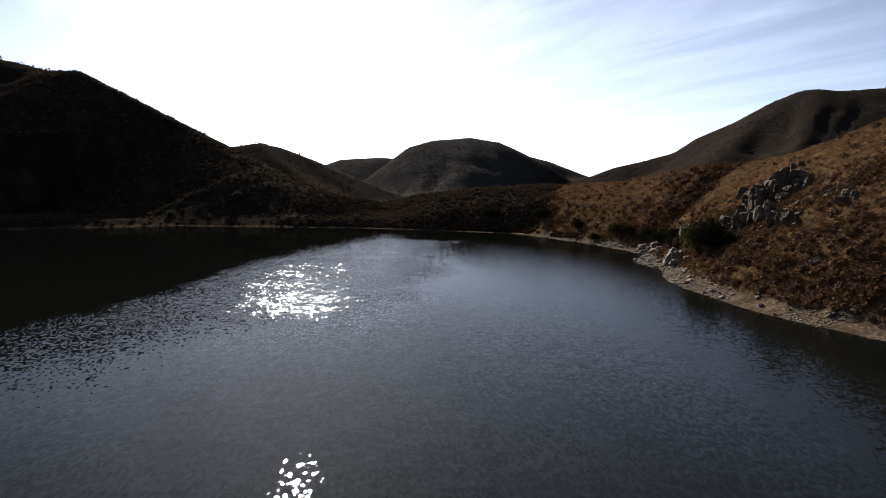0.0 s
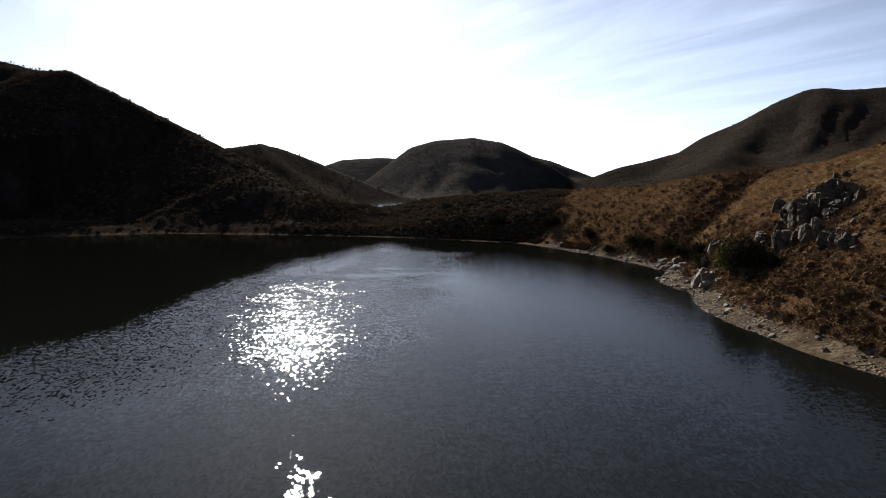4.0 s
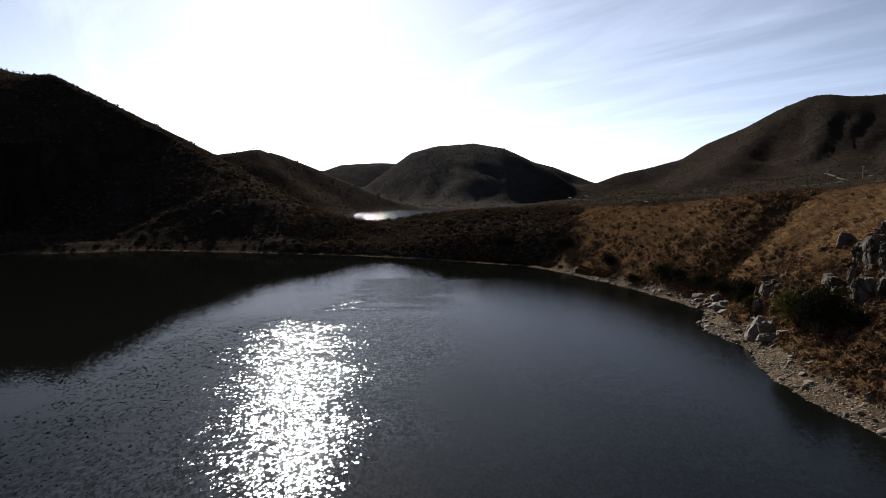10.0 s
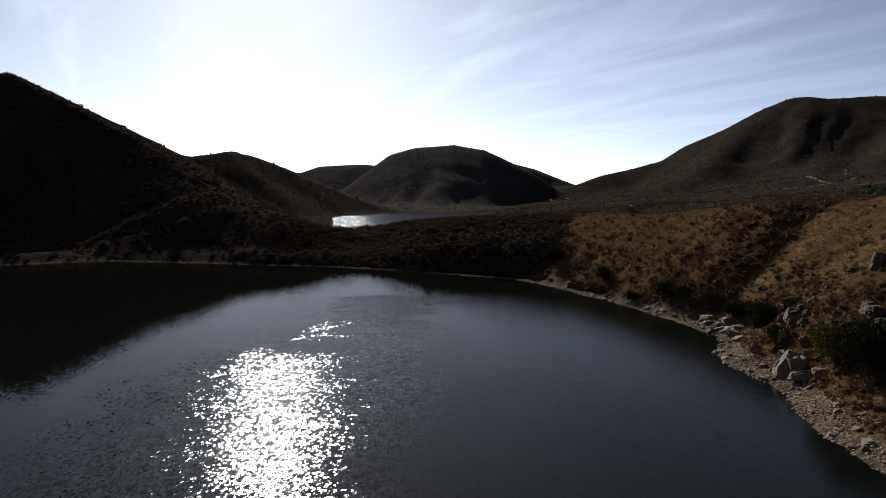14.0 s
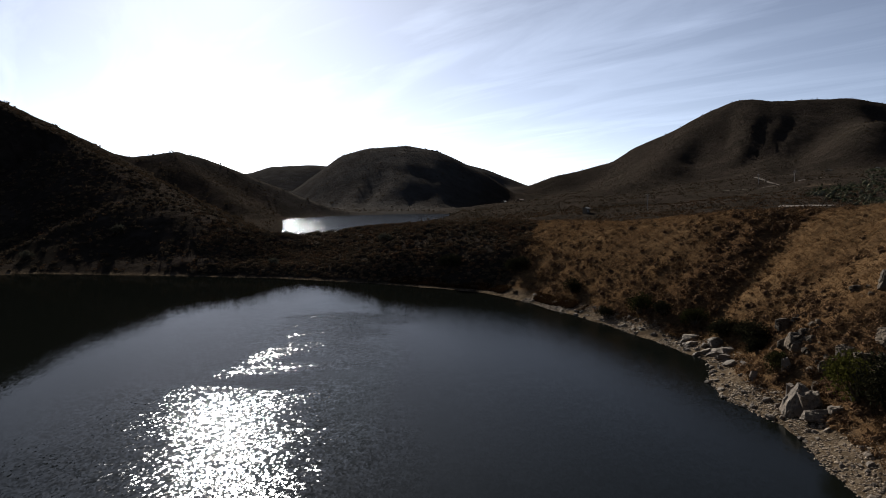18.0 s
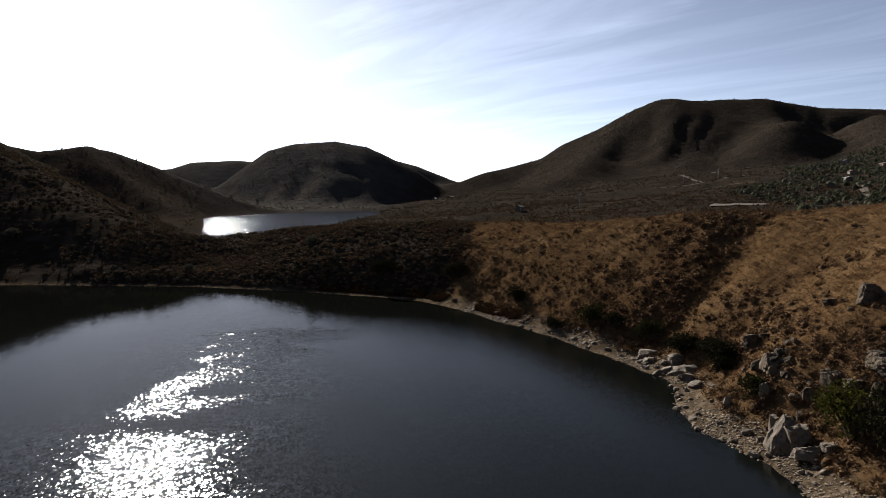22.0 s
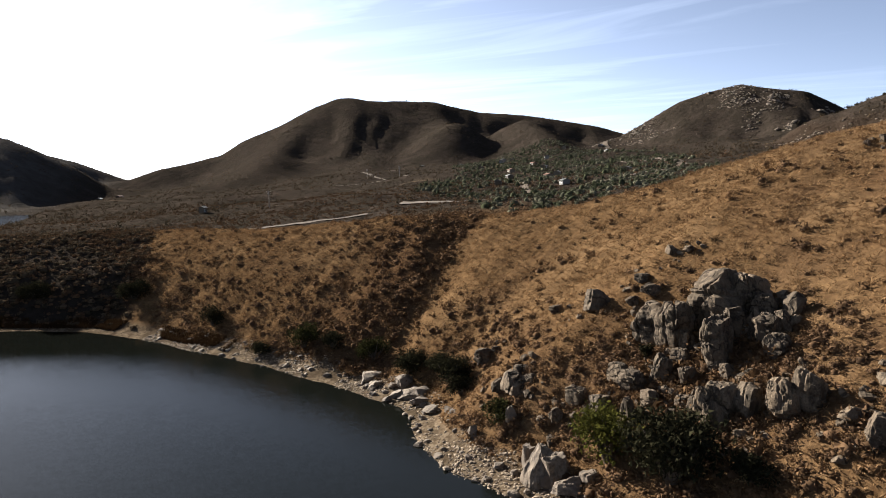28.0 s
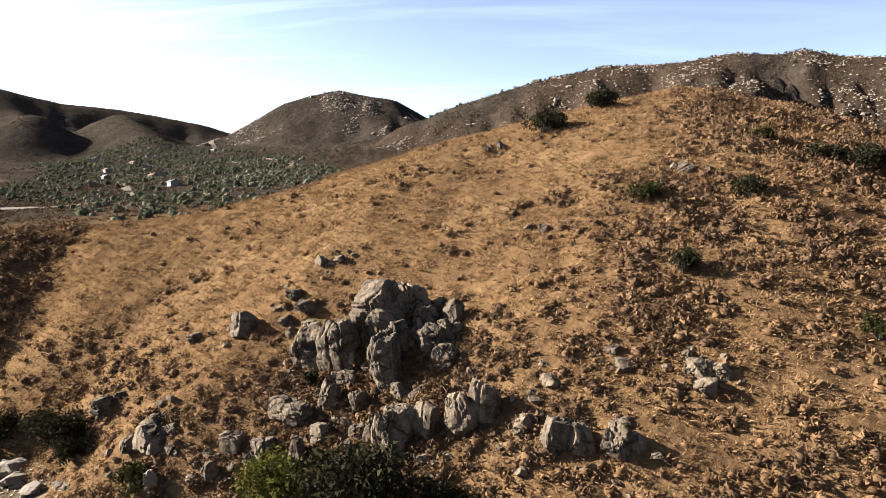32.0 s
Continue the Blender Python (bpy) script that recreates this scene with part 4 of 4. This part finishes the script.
stuff("outcrop_scrub", spread("outcrop_scrub", [clump(rng, 50, 0.12, 0.9, 0.6, 5, 6) for _ in range(8)], x[keep], y[keep], 0.5 + 1.0 * rng.beta(1.5, 3, keep.sum()), RUST, rng, flat=False),
      "dark brown scrub growing between the boulders", "scrub")
SHARDS = [boulder_mesh(430 + i, GRANITE, 2, 14) for i in range(6)]
for i in range(46):
    size = 0.7 + 1.7 * rng.beta(1.3, 2.4)
    set_rock("rock", SHARDS[i % 6], rng.uniform(91, 97), rng.uniform(172, 179), size, size * rng.uniform(0.7, 1.5),
             "sharp broken granite block in the dark rubble beside the outcrop", "rubble of the outcrop", rng, 0.2, "rock", 40)
GREY_SET = [crag_mesh(200 + i, GRANITE, 9) for i in range(8)]
for i, (x, y, w, h) in enumerate(BESIDE + LOWER):
    set_rock("boulder", GREY_SET[i % 8], x, y, w * 0.92, h * 0.78, "grey granite boulder half buried in the dry grassy slope", "boulders on the slope", rng, 0.3)
for i, (x, y, w, h) in enumerate(SHORE_ROCKS):
    set_rock("shore_boulder", boulder_mesh(300 + i, SHORE_ROCK, 4 if w > 3 else 3), x, y, w, h,
             "tall pale rock face standing at the waterline" if h > 5 else "pale tan rock on the stony shore", "rocks on the shore", rng, 0.3)
SMALL_SET = [boulder_mesh(400 + i, GRANITE, 2, 8) for i in range(6)]
anchor = OUTCROP * 2 + BESIDE + LOWER
for i in range(260):
    x, y, w, h = anchor[int(rng.integers(len(anchor)))]
    a, r = rng.uniform(0, 2 * np.pi), rng.uniform(0.5, 1.0) * (w + 1.2)
    size = 0.45 + 1.6 * rng.beta(1.2, 3)
    set_rock("rock", SMALL_SET[i % 6], x + r * math.cos(a), y + r * math.sin(a), size, size * rng.uniform(0.5, 0.9),
             "small broken grey rock beside larger boulders", "loose rocks on the slope", rng, 0.36, "rock", 30)
PALE_SET = [boulder_mesh(500 + i, SHORE_ROCK, 2, 8) for i in range(6)]


def along_shore(rng, count, low, high, first=3, last=19):
    """Places on the stony shore between two distances from the waterline."""
    seg = SHORE[first:last]
    step = np.hypot(*np.diff(seg, axis=0).T)
    at = rng.uniform(0, step.sum(), count)
    i = np.minimum(np.searchsorted(np.cumsum(step), at), len(step) - 1)
    s = (at - (np.cumsum(step)[i] - step[i])) / step[i]
    d = (seg[i + 1] - seg[i]) / step[i][:, None]
    off = rng.uniform(low, high, count)
    return seg[i, 0] + d[:, 0] * s * step[i] + d[:, 1] * off, seg[i, 1] + d[:, 1] * s * step[i] - d[:, 0] * off


xs, ys = along_shore(rng, 150, 0.0, 6.5)
for i, (x, y) in enumerate(zip(xs, ys)):
    size = 0.5 + 1.3 * rng.beta(1.2, 3.5)
    set_rock("shore_stone", PALE_SET[i % 6], float(x), float(y), size, size * rng.uniform(0.4, 0.8),
             "broken pale stone lying on the shore", "stones on the shore", rng, 0.25, "stone", 20)
x, y = along_shore(rng, 8800, -0.7, 7.0)
keep = rng.uniform(0, 1, len(x)) < smooth(wobble(x, y, 7, 71, 3), -0.45, 0.1)
x, y = x[keep], y[keep]
m = Mat("shingle", 0.9, spec=0.2)
m.color(m.mix(m.n["Geometry"].outputs["Random Per Island"], (0.279, 0.212, 0.143), (0.0675, 0.0473, 0.0324)))
m.bump(m.noise(9, 3), 0.4, 0.04)
stuff("shingle", spread("shingle", [stone(rng) for _ in range(6)], x, y, 0.12 + 0.46 * rng.beta(1.2, 4, len(x)), m.mat, rng, sink=0.0),
      "broken pale stones covering the lake shore", "stones")

# brown reeds along the far shore
x, y = along_shore(rng, 5200, 2.2, 6.5, 17, 22)
keep = wobble(x, y, 14, 72, 2) > -0.15
stuff("reeds", spread("reeds", [stalks(rng, 9, 1.1, 0.5, 0.05) for _ in range(5)], x[keep], y[keep], rng.uniform(0.6, 1.3, keep.sum()), REED, rng),
      "brown dry reeds along the far lake shore", "reeds")


# ---- single shrubs and trees ----
def part(name, me, parent, label=""):
    ob = new(name, me)
    ob.parent = parent
    if label:
        ob["label"] = label
    return ob


m = Mat("bark", 0.9, spec=0.1)
m.color(m.mix(m.noise(3.0, 5), (0.05, 0.036, 0.025), (0.10, 0.08, 0.06)))
m.bump(m.noise(6, 4), 0.6, 0.05)
BARK = m.mat


def limb(bm, a, b, ra, rb, sides=6):
    a, b = Vector(a), Vector(b)
    turn = (b - a).to_track_quat("Z", "Y").to_matrix().to_4x4()
    bmesh.ops.create_cone(bm, cap_ends=True, segments=sides, radius1=ra, radius2=rb, depth=(b - a).length,
                          matrix=Matrix.Translation((a + b) / 2) @ turn)


def shrub(name, x, y, wide, high, leaves, label, category, group, seed):
    """Several stems from one root and a crown of leaf sprays in uneven lobes."""
    r = np.random.default_rng(seed)
    z = float(land(np.array([x]), np.array([y]))[0])
    top = tagged(new(name), label, category, group)
    top.location = (x, y, z - 0.1)
    lobes = int(5 + wide)
    bm, co = bmesh.new(), []
    per = int(np.clip(330 * wide, 500, 4200) / lobes)
    leaf = 0.085 + 0.012 * wide
    for k in range(lobes):
        a, q = r.uniform(0, 2 * np.pi), np.sqrt(r.uniform(0, 1)) * 0.36 * wide
        rad = wide * r.uniform(0.20, 0.30)
        mid = np.array([q * math.cos(a), q * math.sin(a), (high - rad * 0.9) * r.uniform(0.55, 1.0) * (1 - 0.45 * (q / (0.42 * wide)) ** 2)])
        n = r.normal(size=(per, 3))
        n /= np.linalg.norm(n, axis=1)[:, None]
        p = mid + n * rad * r.uniform(0.45, 1.08, per)[:, None] * (1, 1, 0.85)
        p[:, 2] = np.maximum(p[:, 2], 0.15 + r.uniform(0, 0.3, per))
        co.append((p[:, None] + r.normal(size=(per, 3, 3)) * leaf).reshape(-1, 3))
        knee = mid * (0.4, 0.4, 0.45)
        thick = 0.02 * high + 0.02
        limb(bm, (r.uniform(-0.1, 0.1), r.uniform(-0.1, 0.1), -0.3), knee, thick * 1.5, thick)
        limb(bm, knee, mid, thick, thick * 0.35)
    me = bpy.data.meshes.new("trunk")
    bm.to_mesh(me)
    bm.free()
    me.materials.append(BARK)
    part("trunk", me, top)
    co = np.concatenate(co)
    part("crown", mesh_of("crown", co, np.arange(len(co)).reshape(-1, 3), leaves), top)
    return top


# x, y, width, height
for i, (x, y, w, h) in enumerate([(145.1, 172.6, 8.0, 4.6), (158.4, 164.0, 7.0, 4.0), (115.6, 151.1, 4.8, 3.0), (117.2, 137.6, 5.0, 2.8), (100.8, 145.5, 4.4, 2.7), (134.5, 135.9, 4.4, 2.4),
                                  (130.0, 127.3, 5.4, 2.8), (129.7, 121.6, 7.0, 3.8), (94.9, 126.2, 3.6, 2.6), (85.6, 188.3, 2.8, 2.6)]):
    shrub("shrub", x, y, w, h * 1.25, DEEP if i % 3 < 2 else GREEN, "dense dark green evergreen shrub on the dry hillside", "shrub", "shrubs on the hillside", 600 + i)
shrub("bush", 72.8, 184.2, 9.0, 9.0, OLIVE, "broad bright green leafy bush below the rock outcrop", "bush", "bushes by the shore", 640)
shrub("oak_tree", 71.8, 174.6, 12.0, 11.0, DEEP, "wide dark green oak growing beside the stony shore", "tree", "", 641)
shrub("bush", 73.6, 166.4, 5.0, 3.4, DEEP, "low dark green bush beside the oak", "bush", "bushes by the shore", 642)
for i, (x, y, w, h) in enumerate([(81.2, 251.3, 5.6, 4.2), (81.0, 238.8, 6.4, 4.0), (80.8, 226.0, 7.2, 4.8), (79.4, 220.6, 4.2, 3.4), (74.9, 270.6, 6.0, 5.6), (68.4, 279.6, 4.0, 2.8),
                                  (67.2, 305.9, 5.6, 4.2), (58.2, 343.6, 7.6, 4.6), (73.0, 205.0, 4.2, 3.0), (36.2, 365.2, 8.0, 4.0), (83.4, 231.5, 5.0, 3.4), (77.6, 262.0, 4.6, 3.2)]):
    shrub("bush", x, y, w * 1.2, h * 1.4, DEEP if i % 4 else GREEN, "dark green bush at the edge of the shore", "bush", "bushes by the shore", 650 + i)
PALE_LEAF = leaf_material("pale_grey_leaves", (0.071, 0.068, 0.050), (0.042, 0.038, 0.026), 0.2)
for i, (x, y, w, h) in enumerate([(-120, 462, 7.0, 5.0), (-158, 447, 6.5, 4.5), (12, 411, 6.0, 4.0), (-38, 412, 5.0, 4.0)]):
    shrub("shrub", x, y, w, h, PALE_LEAF, "pale grey-green shrub among dark chaparral", "shrub", "pale shrubs on the far shore", 680 + i)
# a dead bush, bare grey twigs
dead = tagged(new("dead_bush"), "bare grey dead bush with tangled twigs", "bush")
r = np.random.default_rng(77)
dead.location = (72.6, 129.0, float(land(np.array([72.6]), np.array([129.0]))[0]))
bm = bmesh.new()
for k in range(46):
    a, l = r.uniform(0, 2 * np.pi), r.uniform(0.8, 2.2)
    knee = np.array([math.cos(a), math.sin(a), 0.7]) * l * 0.5
    limb(bm, (0, 0, -0.2), knee, 0.045, 0.03, 4)
    limb(bm, knee, knee + r.normal(size=3) * 0.5 + (0.3 * math.cos(a), 0.3 * math.sin(a), 0.3), 0.03, 0.012, 4)
me = bpy.data.meshes.new("twigs")
bm.to_mesh(me)
bm.free()
m = Mat("dead_wood", 0.85)
m.color(m.mix(m.noise(5, 3), (0.22, 0.185, 0.15), (0.12, 0.10, 0.08)))
me.materials.append(m.mat)
part("branchwork", me, dead)


# ---- the valley: fields, dirt roads, houses, poles ----
def ribbon(name, line, wide, mat, label, category, lift=0.5):
    line = np.array(line, float)
    pts = [line[0]]
    for a, b in zip(line[:-1], line[1:]):
        n = max(2, int(np.hypot(*(b - a)) / 6))
        pts += [a + (b - a) * k / n for k in range(1, n + 1)]
    pts = np.array(pts)
    d = np.gradient(pts, axis=0)
    d /= np.hypot(d[:, 0], d[:, 1])[:, None]
    side = np.stack([-d[:, 1], d[:, 0]], -1)
    across = np.linspace(-0.5, 0.5, 5)
    w = wide * (1 + 0.25 * wobble(pts[:, 0], pts[:, 1], 30, 81, 2))
    co = np.concatenate([np.column_stack([p := pts + side * (w * k)[:, None], land(p[:, 0], p[:, 1]) + lift]) for k in across])
    n = len(pts)
    i, j = np.meshgrid(np.arange(4), np.arange(n - 1), indexing="ij")
    f = np.stack([i * n + j, (i + 1) * n + j, (i + 1) * n + j + 1, i * n + j + 1], -1).reshape(-1, 4)
    return tagged(new(name, mesh_of(name, co, f[:, ::-1], mat, False)), label, category, kind="structure")


m = Mat("pale_dirt", 0.95, spec=0.1)
m.color(m.mix(m.ramp(m.noise(0.35, 5), (0.38, 0.0), (0.62, 1.0)), (0.0962, 0.0728, 0.052), (0.0572, 0.0429, 0.0299)))
m.bump(m.noise(1.5, 4), 0.5, 0.1)
DIRT = m.mat
ribbon("field", FIELD, 62, DIRT, "bare pale earth field beyond the ridge", "field")
ribbon("road_1", [(464, 502), (516, 505), (618, 534), (679, 610), (700, 680)], 9, DIRT, "pale dirt road cut across the hillside", "road")
ribbon("road_2", [(546, 903), (590, 1010), (623, 1144)], 8, DIRT, "pale dirt track on the valley slope", "road")
ribbon("road_3", [(1240, 1120), (1290, 1180), (1345, 1225)], 12, DIRT, "pale road climbing to the saddle", "road")
ribbon("road_4", [(405, 480), (430, 560), (500, 640), (600, 700)], 6, DIRT, "pale lane among valley trees", "road")
ribbon("road_5", [(160, 505), (190, 494), (222, 480)], 5, DIRT, "pale dirt track just beyond the grassy ridge", "road")
ribbon("road_6", [(470, 972), (520, 940), (575, 902)], 6, DIRT, "pale dirt cut below a low knoll", "road")
ribbon("road_7", [(600, 1235), (660, 1205), (715, 1170)], 11, DIRT, "pale bare bank on top of a low knoll", "road")

WALLS = []
for name, c in (("white_stucco", (0.138, 0.131, 0.119)), ("cream_stucco", (0.128, 0.104, 0.0732)), ("tan_stucco", (0.0781, 0.0595, 0.0415))):
    m = Mat(name, 0.9)
    m.color(m.mix(m.ramp(m.noise(0.6, 5), (0.4, 0.0), (0.7, 0.4)), c, tuple(0.7 * v for v in c)))
    m.bump(m.noise(8, 3), 0.2, 0.02)
    WALLS.append(m.mat)
ROOFS = []
for name, c in (("grey_shingle", (0.081, 0.078, 0.074)), ("red_tile", (0.148, 0.063, 0.037)), ("pale_metal_roof", (0.222, 0.222, 0.215))):
    m = Mat(name, 0.8)
    m.color(m.mix(m.noise(1.2, 4), c, tuple(0.65 * v for v in c)))
    m.bump(m.voronoi(2.5), 0.4, 0.05)
    ROOFS.append(m.mat)
m = Mat("dark_glass", 0.1, spec=0.5)
m.color((0.02, 0.024, 0.028))
GLASS = m.mat
m = Mat("white_paint", 0.6)
m.color(m.mix(m.noise(4, 3), (0.6, 0.59, 0.56), (0.5, 0.49, 0.46)))
PAINT = m.mat


def box_mesh(name, size, mat, bevel=0.0):
    bm = bmesh.new()
    bmesh.ops.create_cube(bm, size=1)
    bmesh.ops.transform(bm, matrix=Matrix.Diagonal((*size, 1)), verts=bm.verts)
    if bevel:
        bmesh.ops.bevel(bm, geom=bm.edges[:], offset=bevel, segments=1, affect="EDGES")
    me = bpy.data.meshes.new(name)
    bm.to_mesh(me)
    bm.free()
    me.materials.append(mat)
    return me


def roof_mesh(w, d, rise, over, mat):
    """A gabled roof with eaves and some thickness."""
    w, d, t = w / 2 + over, d / 2 + over, 0.25
    co = [(-w, -d, 0), (w, -d, 0), (w, 0, rise), (-w, 0, rise), (w, d, 0), (-w, d, 0)]
    co = np.array(co + [(a, b, c - t) for a, b, c in co], float)
    f = [(0, 1, 2, 3), (3, 2, 4, 5), (9, 8, 7, 6), (11, 10, 8, 9), (0, 6, 7, 1), (4, 10, 11, 5), (1, 7, 8, 2), (2, 8, 10, 4), (3, 9, 6, 0), (5, 11, 9, 3)]
    return mesh_of("roof", co, np.array(f), mat)


PANE, FRAME, SILL, DOOR = box_mesh("pane", (1.5, 0.06, 1.1), GLASS), box_mesh("window_frame", (1.8, 0.10, 1.4), PAINT, 0.02), box_mesh("window_sill", (2.0, 0.25, 0.1), PAINT), box_mesh("door", (1.0, 0.12, 2.05), BARK, 0.02)


def house(x, y, w, d, h, turn, wall, roof, label):
    ground_z = float(np.min(land(np.array([x, x - w / 3, x + w / 3, x, x]), np.array([y, y, y, y - d / 3, y + d / 3]))))
    top = tagged(new("house"), label, "house", "houses in the valley")
    top.matrix_world = pose(x, y, ground_z, 0, 0, turn)
    deep = 2.5
    b = part("wall", box_mesh("wall", (w, d, h + deep), wall), top)
    b.location = (0, 0, (h + deep) / 2 - deep + 1.0)
    for s in (-1, 1):
        co = np.array([(s * w / 2 - 0.1 * s * (e + 0.02), k * d / 2 * 0.98, z) for e in (0, 1) for k, z in ((-1, 0), (1, 0), (0, 0.2 * d))], float)
        gable = mesh_of("gable", co, np.array([(0, 1, 2), (5, 4, 3), (0, 3, 4), (0, 4, 1), (1, 4, 5), (1, 5, 2), (2, 5, 3), (2, 3, 0)]), wall)
        part("gable", gable, top).location = (0, 0, h + 1.0)
    part("roof", roof_mesh(w, d, 0.22 * d, 0.6, roof), top).location = (0, 0, h + 1.05)
    part("chimney", box_mesh("chimney", (0.8, 0.8, 1.6), wall), top).location = (w * 0.25, d * 0.15, h + 0.2 * d + 1.2)
    n = max(2, int(w / 4))
    for side in (-1, 1):
        for k in range(n):
            at = -w / 2 + (k + 0.5) * w / n
            if side < 0 and k == n // 2:
                part("door", DOOR, top, "dark wooden door").location = (at, side * (d / 2 + 0.04), 2.05)
                continue
            f = part("window", FRAME, top)
            f.location = (at, side * (d / 2 + 0.03), 2.6)
            part("pane", PANE, f).location = (0, side * 0.04, 0)
            part("sill", SILL, f).location = (0, side * 0.1, -0.75)
    return top


r = np.random.default_rng(5)
for i, (x, y, w, d) in enumerate(HOUSES):
    house(x, y, w * 0.72, d * 0.8, 3.0 if i % 4 else 3.8, float(r.uniform(20, 70)), WALLS[(0, 1, 2, 1, 2)[i % 5]], ROOFS[(0, 1, 2, 0)[i % 4]],
          ("white", "cream", "tan", "cream", "tan")[i % 5] + " house with a " + ("grey shingled", "red tiled", "pale metal", "grey shingled")[i % 4] + " gabled roof among trees")
for x, y, w, d, turn in ((992, 284, 15, 8, 80), (981, 352, 12, 7, 75), (974, 374, 11, 7, 70), (1445, 1020, 16, 8, 55)):
    house(x, y, w, d * 0.8, 2.2, turn, WALLS[2], ROOFS[0], "tan house standing on the skyline of a rocky mountain ridge")

m = Mat("grey_pole_wood", 0.9)
m.color(m.mix(m.noise(3, 4), (0.30, 0.27, 0.24), (0.20, 0.18, 0.16)))
POLE = m.mat


def pole(x, y, high):
    top = tagged(new("utility_pole"), "tall grey wooden utility pole with crossarms in the valley", "utility pole", "utility poles")
    top.location = (x, y, float(land(np.array([x]), np.array([y]))[0]))
    bm = bmesh.new()
    limb(bm, (0, 0, -1), (0, 0, high), 0.40, 0.22, 8)
    me = bpy.data.meshes.new("shaft")
    bm.to_mesh(me)
    bm.free()
    me.materials.append(POLE)
    part("shaft", me, top)
    for k in (0.82, 0.94):
        arm = part("crossarm", box_mesh("crossarm", (3.6, 0.25, 0.3), POLE), top)
        arm.location = (0, 0.3, high * k)
        for a in (-1.5, -0.6, 0.6, 1.5):
            bm = bmesh.new()
            limb(bm, (0, 0, 0.1), (0, 0, 0.55), 0.10, 0.07, 6)
            me = bpy.data.meshes.new("insulator")
            bm.to_mesh(me)
            bm.free()
            me.materials.append(PAINT)
            part("insulator", me, arm).location = (a, 0, 0)


for x, y, high in ((259, 699, 15), (571, 1043, 15), (537, 907, 14)):
    pole(x, y, high)
